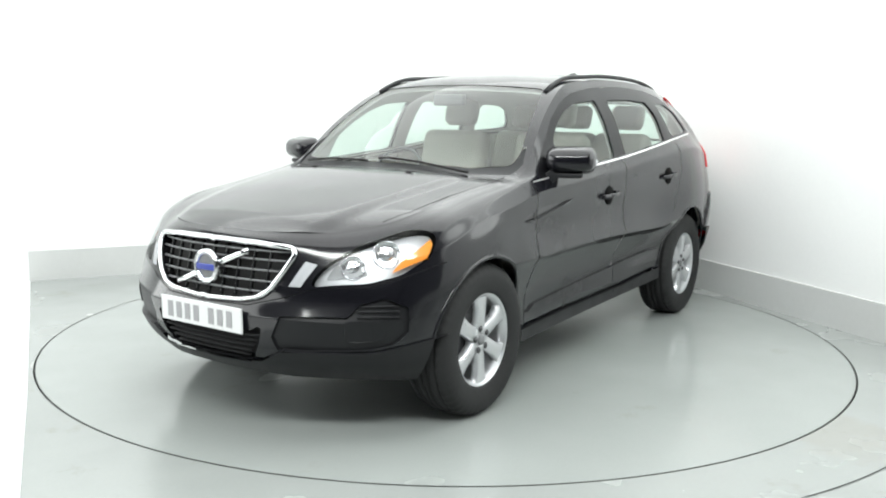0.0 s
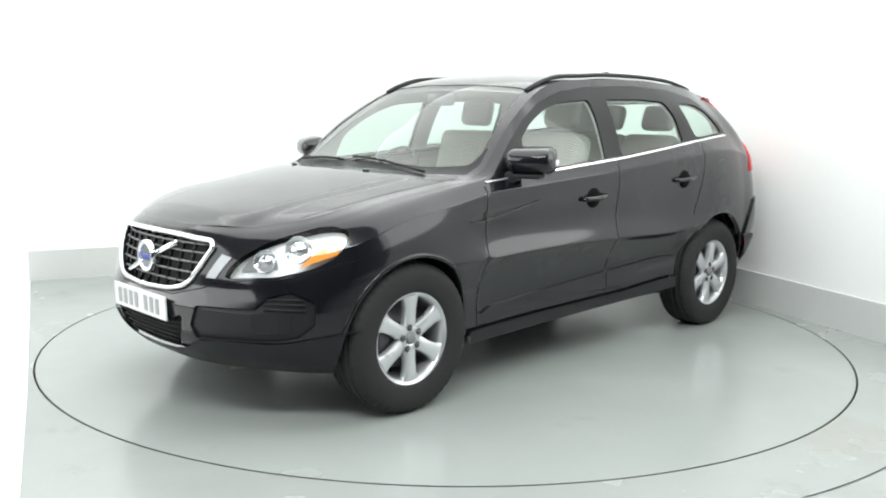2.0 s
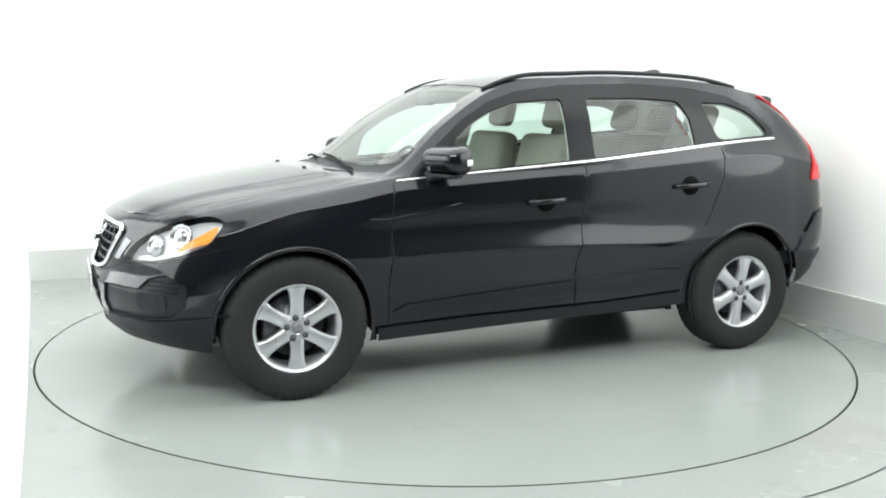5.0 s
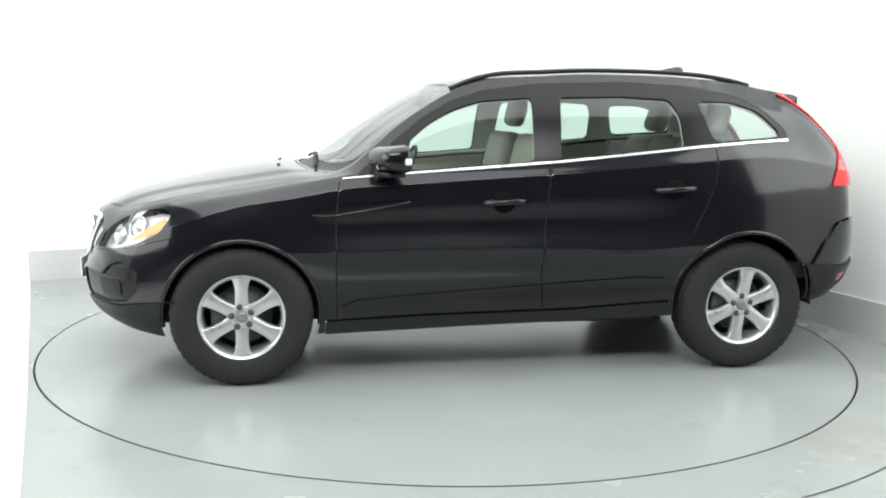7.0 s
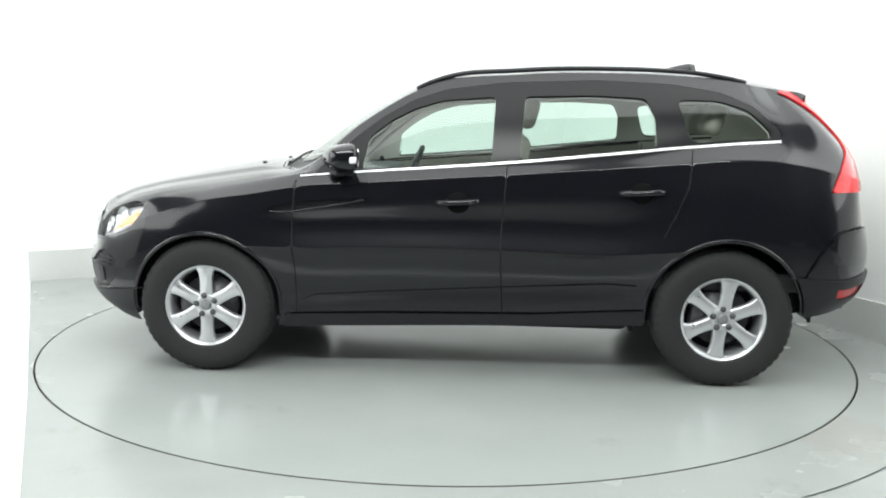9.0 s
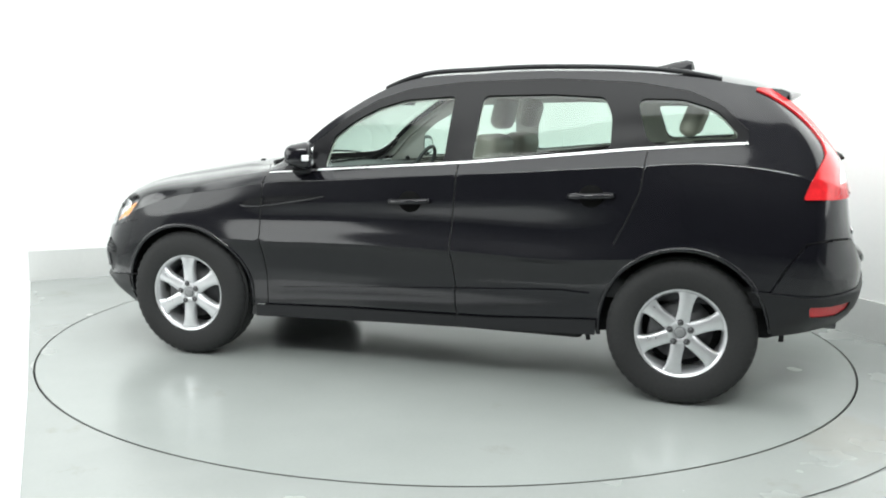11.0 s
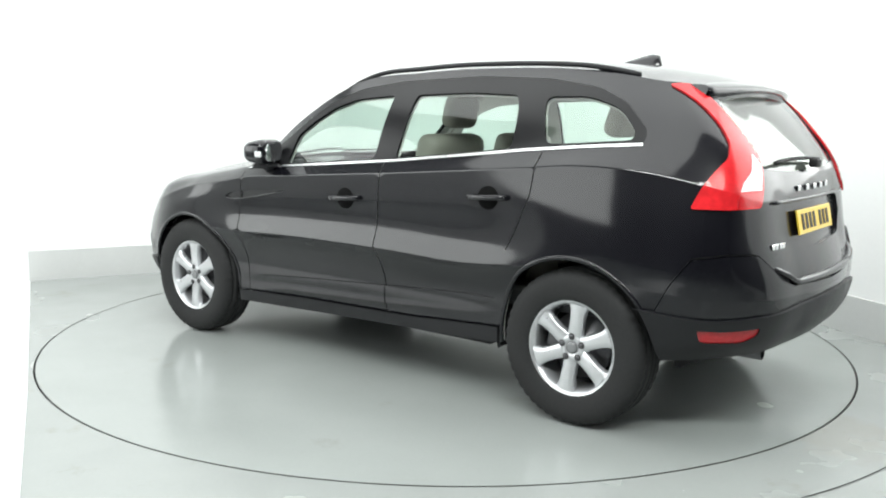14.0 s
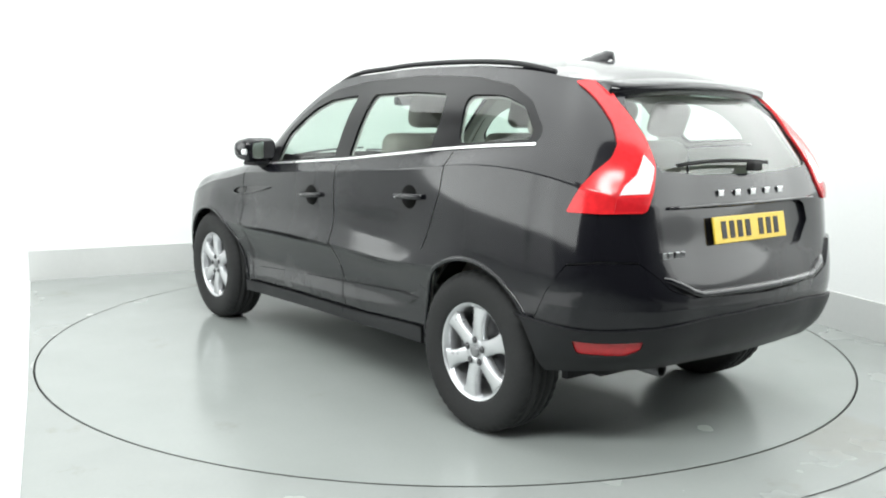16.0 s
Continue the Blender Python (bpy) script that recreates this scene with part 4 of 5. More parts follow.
def make_wheel():
    bm = bmesh.new()
    prof = TYRE_PROF + [(r, -y) for r, y in TYRE_PROF[::-1]]
    rings = lathe(bm, prof, 144)
    n = len(prof)
    for i, ring in enumerate(rings):
        if i % 3 == 0:
            for k in (6, 7, 8, 9, n - 7, n - 8, n - 9, n - 10):
                v = ring[k]
                d = Vector((v.co.x, 0, v.co.z)).normalized()
                v.co -= d * 0.006
    bmesh.ops.recalc_face_normals(bm, faces=bm.faces)
    wheel = obj("wheel", bm, RUBBER, None, True)
    tagged(wheel, "black road tyre on a six-spoke silver alloy rim")
    bm = bmesh.new()
    lathe(bm, [(0.196, -0.10), (0.196, 0.05), (0.200, 0.075), (0.208, 0.088), (0.214, 0.094), (0.222, 0.098), (0.2275, 0.099), (0.2275, 0.090), (0.215, 0.080), (0.212, -0.10)], 96)
    bmesh.ops.recalc_face_normals(bm, faces=bm.faces)
    rim = part("rim", bm, ALLOY, wheel, "silver painted alloy rim")
    for k in range(6):
        bm = bmesh.new()
        # spoke: narrow at the hub, flaring to a wide foot at the rim
        rows = [(0.045, 0.036, 0.080), (0.072, 0.0345, 0.084), (0.105, 0.0325, 0.088), (0.145, 0.0335, 0.090), (0.178, 0.0385, 0.090), (0.194, 0.046, 0.089), (0.206, 0.062, 0.088)]
        vs = []
        for r, w, y in rows:
            vs.append([bm.verts.new((-w, y - 0.035, r)), bm.verts.new((-w, y - 0.006, r)), bm.verts.new((-w * 0.82, y, r)), bm.verts.new((0, y + 0.001, r)),
                       bm.verts.new((w * 0.82, y, r)), bm.verts.new((w, y - 0.006, r)), bm.verts.new((w, y - 0.035, r))])
        for a, b in zip(vs, vs[1:]):
            for i in range(6):
                bm.faces.new((a[i], a[i + 1], b[i + 1], b[i]))
        bmesh.ops.recalc_face_normals(bm, faces=bm.faces)
        for v in bm.verts:
            v.co = Matrix.Rotation(radians(60 * k), 4, "Y") @ v.co
        part("spoke", bm, ALLOY, rim)
    bm = bmesh.new()
    lathe(bm, [(0.0, 0.080), (0.028, 0.080), (0.030, 0.084), (0.058, 0.083), (0.068, 0.074), (0.070, 0.04)], 40)
    bmesh.ops.recalc_face_normals(bm, faces=bm.faces)
    part("hub", bm, ALLOY, rim)
    bm = bmesh.new()
    lathe(bm, [(0.0, 0.092), (0.018, 0.092), (0.026, 0.089), (0.028, 0.078)], 32)
    bmesh.ops.recalc_face_normals(bm, faces=bm.faces)
    part("centre_cap", bm, LAMP_GREY, rim, "grey round centre cap")
    for k in range(5):
        bm = bmesh.new()
        mm = Matrix.Rotation(radians(72 * k + 10), 4, "Y") @ Matrix.Translation((0, 0, 0.053))
        lathe(bm, [(0.0, 0.093), (0.0085, 0.093), (0.0115, 0.089), (0.0115, 0.07)], 12, m=mm)
        lathe(bm, [(0.0120, 0.0865), (0.0165, 0.0865)], 16, m=mm)
        bmesh.ops.recalc_face_normals(bm, faces=bm.faces)
        part("wheel_bolt", bm, DARK_METAL, rim)
    bm = bmesh.new()
    lathe(bm, [(0.0, 0.02), (0.07, 0.02), (0.075, 0.0), (0.155, 0.0), (0.155, -0.02), (0.0, -0.02)], 48)
    bmesh.ops.recalc_face_normals(bm, faces=bm.faces)
    part("brake_disc", bm, DARK_METAL, wheel, "worn steel brake disc")
    bm = bmesh.new()
    add_box(bm, 0.075, 0.16, -0.02, 0.04, -0.07, 0.07, 0.012)
    part("brake_caliper", bm, DARK_METAL, wheel)
    bm = bmesh.new()
    lathe(bm, [(0.0, -0.06), (0.2, -0.06)], 48)
    part("wheel_back", bm, WELL, wheel)
    return wheel


wheel0 = make_wheel()
wheel0.parent = car
for x, y in ((1.387, 0.806), (-1.387, 0.79), (1.387, -0.806), (-1.387, -0.79)):
    m = pose(x, y, 0.3655, 0, 0 if x > 0 else -8, 0 if y > 0 else 180)
    if x > 0 and y > 0:
        wheel0.matrix_basis = m
    else:
        copy_thing(wheel0, m)

# wheel wells and underside
for x, rr_ in ((1.387, 0.47), (-1.387, 0.485)):
    for sg in (1, -1):
        bm = bmesh.new()
        n = 28
        a0, a1 = -0.22, math.pi + (0.22 if x > 0 else 0.06)
        rows = []
        for i in range(n + 1):
            a = a0 + (a1 - a0) * i / n
            c, s = math.cos(a), math.sin(a)
            rows.append([bm.verts.new((x + rr_ * c * k, sg * y, 0.37 + rr_ * s * k)) for k, y in ((0.95, 0.79), (1.0, 0.78), (1.0, 0.55))])
        for p, q in zip(rows, rows[1:]):
            for k in range(2):
                bm.faces.new((p[k], p[k + 1], q[k + 1], q[k]))
        bm.faces.new([r[2] for r in rows])
        bmesh.ops.recalc_face_normals(bm, faces=bm.faces)
        part("wheel_well", bm, WELL, car, "black felt wheel arch liner", smooth=False)
bm = bmesh.new()
add_box(bm, -1.86, 1.84, -0.56, 0.56, 0.29, 0.50, 0.05)
add_box(bm, -0.90, 0.93, -0.815, 0.815, 0.275, 0.48, 0.03)
add_box(bm, 1.80, 2.02, -0.52, 0.52, 0.31, 0.56, 0.05)
# black blocker added behind the intake to keep the bright floor out
add_box(bm, 1.96, 2.16, -0.31, 0.31, 0.31, 0.50, 0.0)
add_box(bm, -2.12, -1.82, -0.62, 0.62, 0.42, 0.62, 0.05)
part("underbody", bm, WELL, car, "dark underbody floor pan with a black blocker behind the intake", smooth=False)
bm = bmesh.new()
sweep(bm, [(1.387, -0.75, 0.365), (1.387, 0.75, 0.365)], 0.03)
part("front_axle", bm, DARK_METAL, car)
bm = bmesh.new()
sweep(bm, [(-1.387, -0.75, 0.365), (-1.387, 0.75, 0.365)], 0.04)
part("rear_axle", bm, DARK_METAL, car)
bm = bmesh.new()
lathe(bm, [(0.026, 0.0), (0.030, 0.002), (0.030, 0.22), (0.026, 0.22), (0.026, 0.0)], 24, axis="x", m=pose(-2.13, 0.50, 0.395))
bmesh.ops.recalc_face_normals(bm, faces=bm.faces)
part("exhaust_tip", bm, DARK_METAL, car, "dull steel exhaust pipe end")

# ---- nose details ----


def on_nose(y, z, out=0.0, near=2.2):
    sv = FW.at([(near, abs(y), z)], (0.1, 1, 1))
    p = wrap(sv[:, 0], sv[:, 1])[0]
    n = normals(wrap, sv[:, 0], sv[:, 1], SMAX, VMAX, False)[0]
    p = p + n * out
    return Vector((p[0], p[1] if y >= 0 else -p[1], p[2]))


def on_side(x, z, out=0.0, sg=1):
    sv = FW.at([(x, 0.85, z)], SIDE)
    p = wrap(sv[:, 0], sv[:, 1])[0]
    n = normals(wrap, sv[:, 0], sv[:, 1], SMAX, VMAX, False)[0]
    p = p + n * out
    return Vector((p[0], p[1] * sg, p[2]))


loop = [(y, z) for y, z in GRILLE[1:-1]]
half = [on_nose(y, z, 0.008) for y, z in dense(rounded([(0.0, 0.858)] + loop + [(0.0, 0.604)], 0.02), 0.02)]
ring = [p for p in half if p.y > 0.004]
ring.sort(key=lambda p: math.atan2(p.y, p.z - 0.735))
full = ring + [Vector((p.x, -p.y, p.z)) for p in ring[::-1]]
bm = bmesh.new()
sweep(bm, full, 0.0125, 0.012, 8, True, up=(1, 0, 0))
grille = part("grille", bm, CHROME, car, "chrome-framed black egg-crate radiator grille")


def half_width(z):
    zs, ys = [0.604, 0.614, 0.632, 0.67, 0.74, 0.815, 0.842, 0.856], [0.18, 0.22, 0.30, 0.35, 0.395, 0.43, 0.41, 0.2]
    return float(np.interp(z, zs, ys))


for z in (0.655, 0.700, 0.745, 0.790, 0.828):
    w = half_width(z) - 0.012
    bm = bmesh.new()
    sweep(bm, [on_nose(w * k / 8, z, -0.012) for k in range(-8, 9)], 0.007, 0.004, 6)
    part("grille_bar", bm, LAMP_GREY, grille)
for y in (-0.32, -0.24, -0.16, -0.08, 0.0, 0.08, 0.16, 0.24, 0.32):
    lo = 0.612 if abs(y) < 0.23 else (0.64 if abs(y) < 0.3 else 0.66)
    bm = bmesh.new()
    sweep(bm, [on_nose(y, lo + (0.848 - lo) * k / 6, -0.014) for k in range(7)], 0.0045, 0.010, 6, up=(1, 0, 0))
    part("grille_bar", bm, GLOSS_BLACK, grille)
bm = bmesh.new()
pts = [on_nose(-0.20 + 0.415 * k / 8, 0.645 + 0.177 * k / 8, 0.006) for k in range(9)]
sweep(bm, pts, 0.006, 0.013, 8, up=(0, -0.4, 0.9))
part("diagonal_bar", bm, CHROME, grille, "chrome diagonal bar across the grille")
bm = bmesh.new()
c = on_nose(0, 0.735, 0.016)
lathe(bm, [(0.052, 0.0), (0.054, 0.010), (0.060, 0.014), (0.072, 0.014), (0.076, 0.008), (0.076, -0.01)], 48, axis="x", m=Matrix.Translation(c))
bmesh.ops.recalc_face_normals(bm, faces=bm.faces)
part("badge_ring", bm, CHROME, grille)
bm = bmesh.new()
add_box(bm, c.x, c.x + 0.014, -0.058, 0.058, 0.735 - 0.014, 0.735 + 0.014, 0.002)
bmesh.ops.recalc_face_normals(bm, faces=bm.faces)
part("badge_centre", bm, BADGE_BLUE, grille, "plain blue badge centre")
bm = bmesh.new()
lathe(bm, [(0.0, 0.003), (0.053, 0.003)], 40, axis="x", m=Matrix.Translation(c))
part("badge_back", bm, LAMP_GREY, grille)

# lower intake slats
for z in (0.362, 0.388, 0.414, 0.440, 0.466):
    bm = bmesh.new()
    w = 0.235 + 0.75 * (z - 0.362)
    sweep(bm, [on_nose(w * k / 6, z, -0.012) for k in range(-6, 7)], 0.008, 0.005, 6)
    part("intake_slat", bm, WELL, car)

# ribs and a square blank high and low in the bumper cheeks
for sg in (1, -1):
    for z in (0.612, 0.590, 0.566):
        bm = bmesh.new()
        q = FW.at([(2.07 - 0.13 * k / 6, 0.70 + 0.125 * k / 6, z) for k in range(7)], ALL)
        p = wrap(q[:, 0], q[:, 1]) - normals(wrap, q[:, 0], q[:, 1], SMAX, VMAX, False) * 0.010
        sweep(bm, [(a, b * sg, c) for a, b, c in p], 0.008, 0.004, 6)
        part("bumper_rib", bm, CLAD, car)
    q = FW.at(dense(rounded([(2.10, 0.655, 0.545), (1.99, 0.785, 0.548), (1.99, 0.785, 0.470), (2.09, 0.66, 0.467)], 0.015), 0.015), ALL)
    nq = normals(wrap, q[:, 0], q[:, 1], SMAX, VMAX, False)
    bm = bmesh.new()
    lo, hi = [[bm.verts.new((p[0], p[1] * sg, p[2])) for p in wrap(q[:, 0], q[:, 1]) + nq * d] for d in (-0.014, -0.007)]
    bm.faces.new(hi)
    for i in range(len(lo)):
        bm.faces.new((lo[i - 1], lo[i], hi[i], hi[i - 1]))
    bmesh.ops.recalc_face_normals(bm, faces=bm.faces)
    part("fog_lamp_blank", bm, CLAD, car, "square black plastic fog lamp blank", smooth=False)

# headlight bowls
for lamp in [o for o in car.children if o.name.startswith("headlight")]:
    sg = 1 if lamp.data.vertices[0].co.y > 0 else -1
    for (x, y, z, r) in ((2.035, 0.645, 0.775, 0.052), (1.925, 0.745, 0.828, 0.060)):
        bm = bmesh.new()
        q = FW.at([(x, y, z)], ALL)
        nn = normals(wrap, q[:, 0], q[:, 1], SMAX, VMAX, False)[0]
        pp = wrap(q[:, 0], q[:, 1])[0] - nn * 0.030
        mm = Matrix.Translation((pp[0], pp[1] * sg, pp[2])) @ Vector((nn[0], nn[1] * sg, nn[2] * 0.5)).to_track_quat("X", "Z").to_matrix().to_4x4()
        lathe(bm, [(r * 1.02, -0.012), (r, 0.004), (r * 0.95, 0.003), (r * 0.8, -0.008), (r * 0.55, -0.011), (r * 0.42, -0.004), (0.0, 0.0)], 32, axis="x", m=mm)
        bmesh.ops.recalc_face_normals(bm, faces=bm.faces)
        part("lamp_bowl", bm, LAMP_CHROME, lamp, "bright round reflector bowl")
    bm = bmesh.new()
    q = FW.at(dense(rounded([(2.105, 0.55, 0.715), (2.07, 0.58, 0.79), (2.01, 0.65, 0.825), (1.99, 0.70, 0.735)], 0.02), 0.02), ALL)
    p = wrap(q[:, 0], q[:, 1]) - normals(wrap, q[:, 0], q[:, 1], SMAX, VMAX, False) * 0.038
    bm.faces.new([bm.verts.new((a, b * sg, c)) for a, b, c in p])
    part("lamp_bezel", bm, LAMP_GREY, lamp, smooth=False)


def number_plate(name, x, y, z, tilt, yaw, material, label, ink):
    """A plate with plain bars for the characters."""
    bm = bmesh.new()
    add_box(bm, -0.004, 0.006, -0.26, 0.26, -0.056, 0.056, 0.003)
    p = part(name, bm, material, car, label, smooth=False)
    p.matrix_basis = pose(x, y, z, 0, tilt, yaw)
    xs = [-0.205, -0.148, -0.091, -0.034, 0.062, 0.119, 0.176]
    for y0 in xs:
        bm = bmesh.new()
        add_box(bm, 0.0065, 0.0085, y0 - 0.008, y0 + 0.026, -0.036, 0.036, 0.0)
        part("character_bar", bm, ink, p, smooth=False)
    return p


number_plate("front_plate", 2.300, 0, 0.530, 2, 0, PLATE_W, "white number plate with plain bars paled by glare", INK_WASHED)
number_plate("rear_plate", -2.166, 0, 0.955, -12, 180, PLATE_Y, "yellow number plate with plain dark bars", INK)

# ---- flank details ----
for sg in (1, -1):
    # door mirror
    bm = bmesh.new()
    soft_block(bm, -0.085, 0.115, -0.128, 0.128, -0.075, 0.075, 0.052)
    for v in bm.verts:
        k = (v.co.x + 0.085) / 0.20
        v.co.z *= 1 - 0.42 * k * k
        v.co.y *= 1 - 0.18 * k * k
        v.co.z += 0.02 * v.co.y * sg
    mir = part("door_mirror", bm, PAINT, car, "black painted door mirror with clear side lamp")
    mir.matrix_basis = pose(0.625, 0.950 * sg, 1.185, 0, 0, 22 * sg) @ Matrix.Diagonal((0.76, 1.06, 1, 1))
    bm = bmesh.new()
    outl = rounded([(-0.092, -0.05), (0.092, -0.05), (0.095, 0.045), (-0.085, 0.052)], 0.035, 5)
    fa = [bm.verts.new((-0.088, y, z)) for y, z in outl]
    fb = [bm.verts.new((-0.080, y, z)) for y, z in outl]
    bm.faces.new(fa)
    bm.faces.new(fb[::-1])
    for i in range(len(fa)):
        j = (i + 1) % len(fa)
        bm.faces.new((fa[i], fb[i], fb[j], fa[j]))
    bmesh.ops.recalc_face_normals(bm, faces=bm.faces)
    part("mirror_glass", bm, CHROME, mir, "flat mirror glass", smooth=False)
    bm = bmesh.new()
    soft_block(bm, -0.062, -0.012, 0.108 if sg > 0 else -0.131, 0.131 if sg > 0 else -0.108, -0.026, 0.008, 0.009)
    part("side_lamp", bm, CLEAR_WHITE, mir, "clear lamp lens in the mirror")
    bm = bmesh.new()
    soft_block(bm, -0.05, 0.05, -0.03, 0.03, -0.03, 0.03, 0.012, pose(0.01, -0.09 * sg, -0.085, 35 * sg))
    soft_block(bm, -0.07, 0.06, -0.085, 0.06, -0.092, -0.066, 0.01)
    part("mirror_foot", bm, CLAD, mir)
    # door handles: a flat disc, the cup's shade in its colour, with a bar across it
    for hx, hz in ((0.02, 0.958), (-0.93, 1.025)):
        bm = bmesh.new()
        c = on_side(hx, hz, 0.003, sg)
        lathe(bm, [(0.0, 0.0), (0.058, 0.002), (0.062, -0.004)], 32, m=Matrix.Translation(c) @ Matrix.Diagonal((1.0, sg, 0.92, 1)))
        bmesh.ops.recalc_face_normals(bm, faces=bm.faces)
        h = part("handle_cup", bm, CUP_SHADE, car, "flat near-black disc for the shaded cup behind the door handle")
        bm = bmesh.new()
        pts = [on_side(hx + 0.115 - 0.23 * k / 10, hz - 0.004 + 0.012 * k / 10, 0.008 + 0.030 * math.sin(math.pi * k / 10) ** 0.6, sg) for k in range(11)]
        sweep(bm, pts, 0.009, 0.014, 8)
        part("door_handle", bm, PAINT, car, "black painted pull handle")
    # lip added to catch a highlight along the wing scoop's lower edge
    bm = bmesh.new()
    lip = [(1.02, 0.894), (0.97, 0.888), (0.90, 0.893), (0.80, 0.909), (0.70, 0.926), (0.60, 0.944), (0.52, 0.962)]
    sweep(bm, [on_side(a, b, 0.001, sg) for a, b in lip], 0.006, 0.005, 8)
    part("scoop_glint_lip", bm, PAINT, car)
    # roof rail
    bm = bmesh.new()
    pts = []
    for k in range(25):
        u = k / 24
        x = 0.27 - 1.78 * u
        sv = FT.at([(x, 0.60 - 0.05 * u, 0)], (1, 1, 0))
        p = top(sv[:, 0], sv[:, 1])[0]
        lift = 0.002 + 0.016 * min(1, math.sin(math.pi * min(max(u, 0.0), 1.0)) * 2.2)
        pts.append((p[0], p[1] * sg, p[2] + lift))
    sweep(bm, pts, 0.016, 0.013, 8)
    part("roof_rail", bm, CLAD, car, "black roof rail")
    # arch lips
    for A, cx0 in ((A_FRONT, 1.387), (A_REAR, -1.387)):
        bm = bmesh.new()
        pts = [on_side(x, z, -0.003, sg) for x, z in A if z > 0.29]
        pts.sort(key=lambda p: math.atan2(p.z - 0.3, p.x - cx0))
        sweep(bm, pts, 0.012, 0.010, 8, up=(0, 1, 0))
        part("arch_lip", bm, PAINT, car)

# antenna fin, spoiler, wipers
bm = bmesh.new()
rows = []
for k, (x, w, z0, h) in enumerate([(-1.12, 0.004, 1.690, 0.004), (-1.18, 0.020, 1.685, 0.022), (-1.25, 0.030, 1.680, 0.045), (-1.31, 0.034, 1.676, 0.060), (-1.345, 0.028, 1.673, 0.055), (-1.36, 0.010, 1.672, 0.008)]):
    rows.append([bm.verts.new((x, -w, z0)), bm.verts.new((x, -w * 0.75, z0 + h * 0.6)), bm.verts.new((x, -w * 0.25, z0 + h)), bm.verts.new((x, w * 0.25, z0 + h)), bm.verts.new((x, w * 0.75, z0 + h * 0.6)), bm.verts.new((x, w, z0))])
for a, b in zip(rows, rows[1:]):
    for k in range(5):
        bm.faces.new((a[k], b[k], b[k + 1], a[k + 1]))
bmesh.ops.recalc_face_normals(bm, faces=bm.faces)
part("roof_antenna", bm, PAINT, car, "black fin antenna on the roof")

bm = bmesh.new()
rows = []
for k in range(-10, 11):
    y = 0.545 * k / 10
    u = abs(k / 10)
    xe = -1.925 + 0.09 * u ** 2.2
    zt = 1.580 - 0.030 * u ** 2
    rows.append([bm.verts.new(p) for p in ((-1.70, y, zt + 0.016), (-1.80, y, zt + 0.008), (-1.855 + 0.02 * u, y, zt - 0.006), (xe, y, zt - 0.026), (xe + 0.004, y, zt - 0.040), (xe + 0.035, y, zt - 0.062), (-1.835, y, zt - 0.070), (-1.76, y, zt - 0.035))])
for a, b in zip(rows, rows[1:]):
    for k in range(8):
        bm.faces.new((a[k], b[k], b[(k + 1) % 8], a[(k + 1) % 8]))
bm.faces.new(rows[0])
bm.faces.new(rows[-1][::-1])
bmesh.ops.recalc_face_normals(bm, faces=bm.faces)
part("roof_spoiler", bm, PAINT, car, "black roof-edge spoiler over the rear window", smooth=True)

for y0, y1, x0, x1 in ((0.55, -0.05, 1.0, 0.985), (-0.10, -0.62, 1.02, 0.93)):
    bm = bmesh.new()
    sv = FT.at([(x0 + (x1 - x0) * k / 8, abs(y0 + (y1 - y0) * k / 8), 0) for k in range(9)], (1, 1, 0))
    p = top(sv[:, 0], sv[:, 1])
    sweep(bm, [(a, y0 + (y1 - y0) * k / 8, c + 0.012) for k, (a, b, c) in enumerate(p)], 0.009, 0.007, 6)
    part("wiper", bm, GAP_BLACK, car, "black windscreen wiper blade")
for y in (0.32, -0.32):
    bm = bmesh.new()
    soft_block(bm, -0.010, 0.010, -0.016, 0.016, -0.010, 0.004, 0.004, pose(1.20, y, float(top(*FT.at([(1.20, abs(y), 0)], (1, 1, 0)).T)[0][2]) + 0.004))
    part("washer_jet", bm, GAP_BLACK, car)
bm = bmesh.new()
pts = [on_nose(0.44 - 0.60 * k / 10, 1.215 + 0.012 * math.sin(math.pi * k / 10), 0.025, -2.07) for k in range(11)]
sweep(bm, pts, 0.011, 0.009, 6)
soft_block(bm, -0.025, 0.02, -0.035, 0.035, -0.02, 0.02, 0.012, Matrix.Translation(on_nose(-0.04, 1.20, 0.03, -2.09)))
part("rear_wiper", bm, GAP_BLACK, car, "black rear wiper arm")

# raised bright lettering drawn as plain blocks, and the plate bay ledge
for y in (0.19, 0.08, -0.03, -0.14, -0.25):
    bm = bmesh.new()
    c = on_nose(y, 1.105, 0.004, -2.12)
    add_box(bm, -0.005, 0.005, -0.020, 0.020, -0.013, 0.013, 0.003, Matrix.Translation(c))
    part("badge_block", bm, CHROME, car, smooth=False)
for k, y in enumerate((0.565, 0.535, 0.495, 0.465)):
    bm = bmesh.new()
    c = on_nose(y, 0.875, 0.004, -2.10)
    add_box(bm, -0.004, 0.004, -0.011, 0.011, -0.012, 0.012, 0.002, Matrix.Translation(c) @ Matrix.Rotation(radians(-12), 4, "Z"))
    part("badge_block", bm, CHROME, car, smooth=False)
bm = bmesh.new()
sweep(bm, [on_nose(0.52 - 1.04 * k / 16, 1.058, 0.006, -2.13) for k in range(17)], 0.010, 0.008, 6)
part("tailgate_ledge", bm, PAINT, car)
bm = bmesh.new()
sweep(bm, [on_nose(0.60 - 1.20 * k / 24, 0.715 + (0.09 * max(0, abs(0.60 - 1.20 * k / 24) - 0.42) / 0.18), 0.006 - 0.035 * max(0.0, abs(k - 12) / 12 - 0.85) / 0.15, -2.2) for k in range(25)], 0.022, 0.016, 8)
part("bumper_step", bm, PAINT, car)

# ---- cabin ----


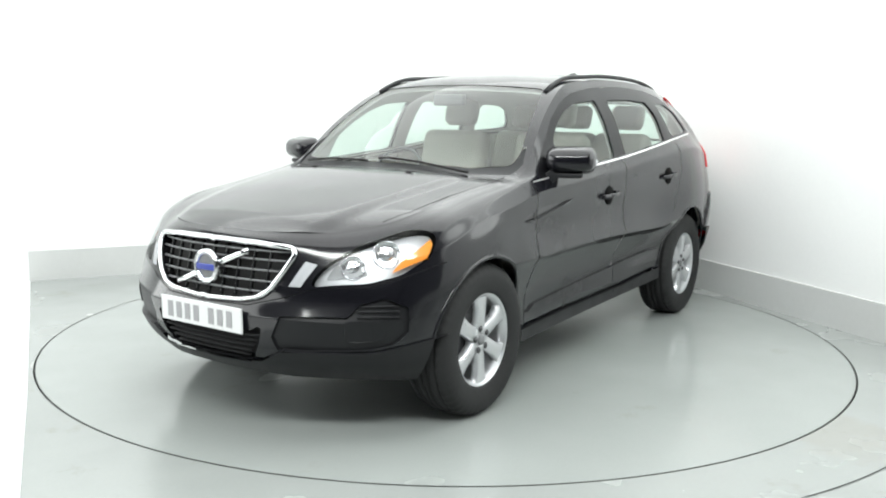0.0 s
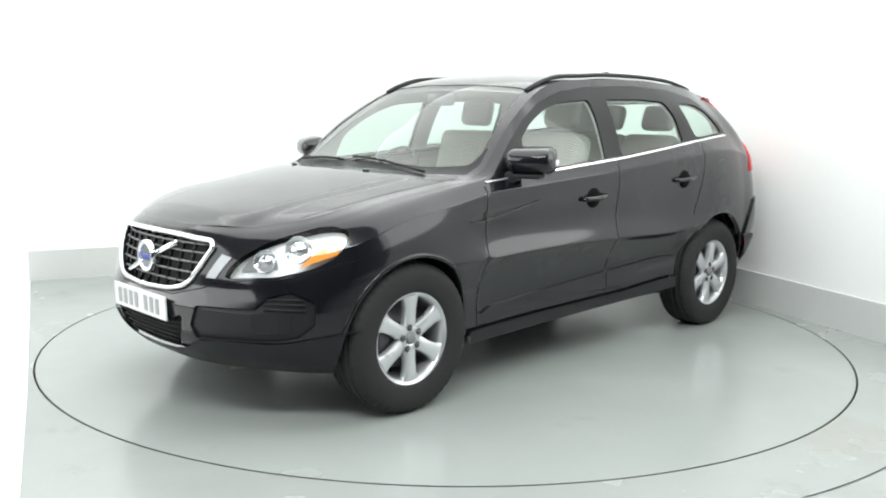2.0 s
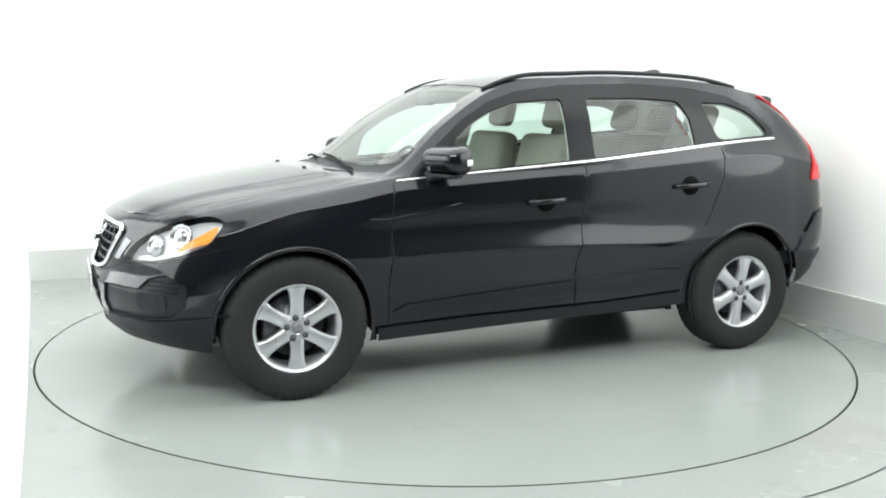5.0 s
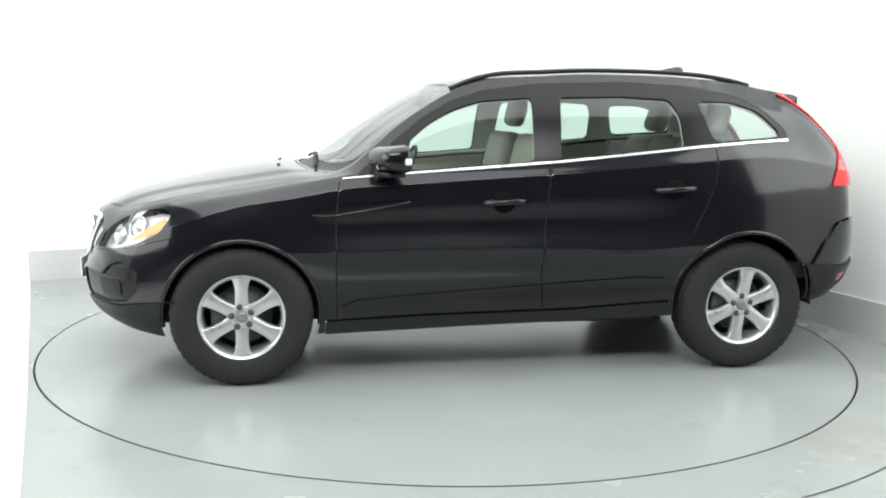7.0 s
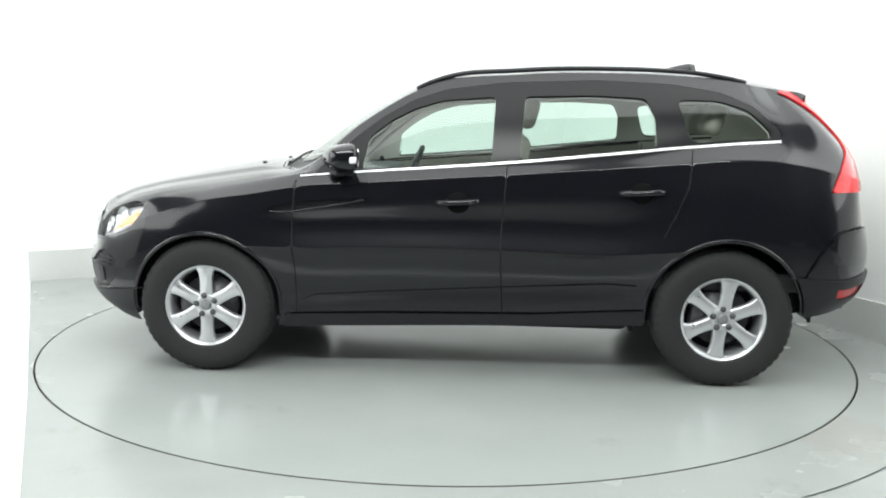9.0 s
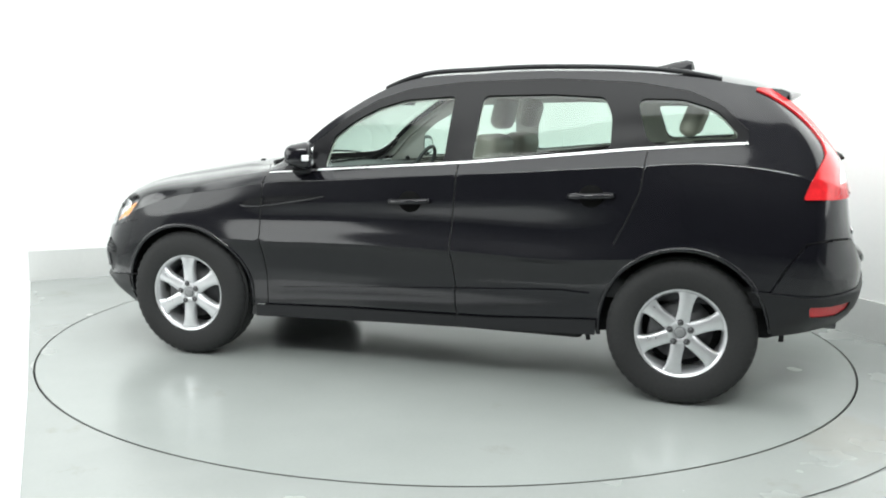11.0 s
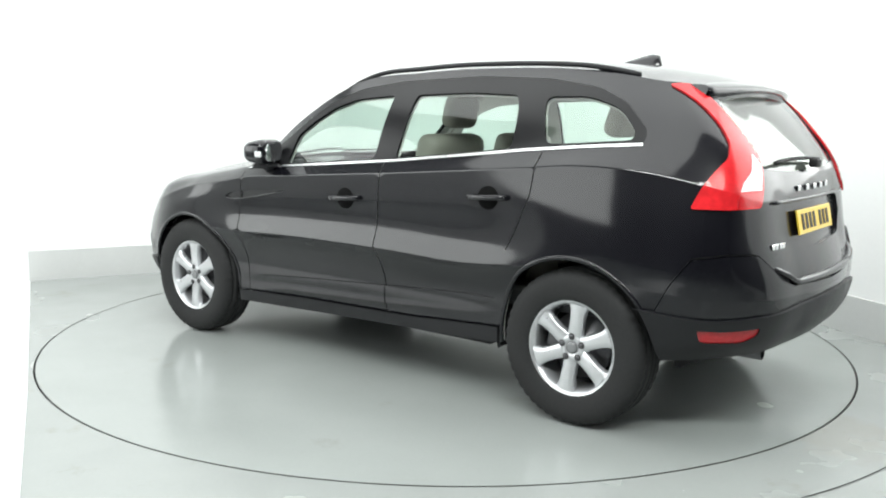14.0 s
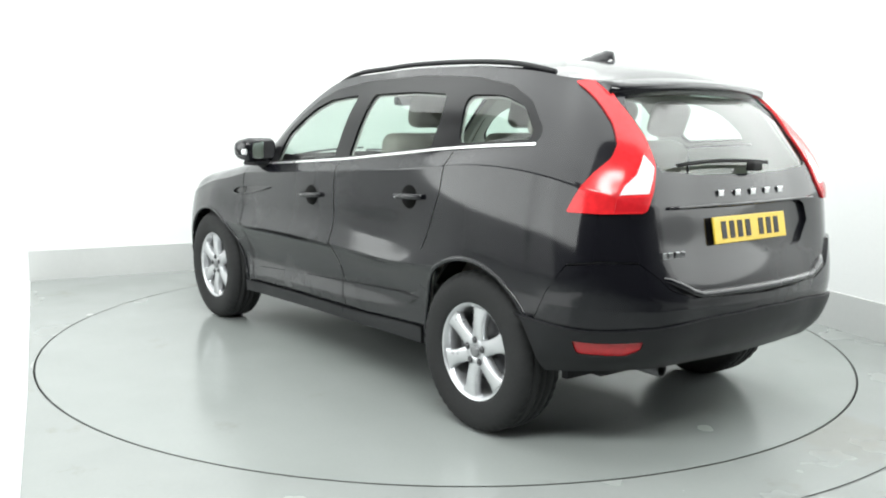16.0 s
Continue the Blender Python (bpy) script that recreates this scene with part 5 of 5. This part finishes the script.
def seat(x, y, w, back):
    bm = bmesh.new()
    soft_block(bm, -0.26, 0.28, -w, w, -0.08, 0.09, 0.06, pose(x, y, 0.68, 0, -6))
    s = part("seat", bm, BEIGE, car, "beige leather seat")
    bm = bmesh.new()
    soft_block(bm, -0.07, 0.08, -w, w, 0.0, 0.62, 0.06, pose(x - 0.26, y, 0.70, 0, back))
    part("backrest", bm, BEIGE, s)
    bm = bmesh.new()
    soft_block(bm, -0.05, 0.05, -0.125, 0.125, 0.66, 0.84, 0.045, pose(x - 0.27, y, 0.70, 0, back))
    part("headrest", bm, BEIGE, s)
    return s


for y in (0.37, -0.37):
    seat(0.10, y, 0.25, -14)
for y in (0.42, 0.0, -0.42):
    seat(-0.85, y, 0.215, -20)
bm = bmesh.new()
soft_block(bm, 0.46, 0.98, -0.74, 0.74, 0.70, 1.085, 0.07)
part("dashboard", bm, DASH, car, "dark plastic dashboard")
bm = bmesh.new()
mm = pose(0.40, -0.37, 1.03, 0, 65)
lathe(bm, [(0.175, 0.0), (0.182, 0.012), (0.192, 0.012), (0.198, 0.0), (0.192, -0.012), (0.182, -0.012), (0.175, 0.0)], 40, axis="z", m=mm)
soft_block(bm, -0.06, 0.06, -0.18, 0.18, -0.02, 0.015, 0.014, mm)
bmesh.ops.recalc_face_normals(bm, faces=bm.faces)
part("steering_wheel", bm, DASH, car, "dark steering wheel on the off side")
bm = bmesh.new()
soft_block(bm, -0.02, 0.02, -0.11, 0.11, -0.035, 0.035, 0.015, pose(0.36, 0, 1.50, 0, -10))
part("interior_mirror", bm, DASH, car, "small dark interior mirror")
bm = bmesh.new()
add_box(bm, -2.0, 0.9, -0.80, 0.80, 0.50, 0.60, 0.02)
part("cabin_floor", bm, DASH, car, "dark cabin carpet", smooth=False)
bm = bmesh.new()
soft_block(bm, -1.98, -1.22, -0.66, 0.66, 0.92, 0.96, 0.015)
part("load_cover", bm, TRIM_BEIGE, car, "pale luggage cover behind the seats")
bm = bmesh.new()
add_box(bm, 1.02, 1.06, -0.70, 0.70, 0.5, 1.05, 0.01)
part("bulkhead", bm, WELL, car, smooth=False)


# ---- what moves ----


def motions():
    spin, ride = [], []
    for t, a in TURN:
        r = radians(a)
        c, s = math.cos(r), math.sin(r)
        ride.append((t, pose(HUB_X + c * OFF_X - s * OFF_Y, HUB_Y + s * OFF_X + c * OFF_Y, 0, 0, 0, a)))
        spin.append((t, pose(HUB_X, HUB_Y, 0, 0, 0, a)))
    walk(car, ride)
    walk(turntable, spin)


motions()
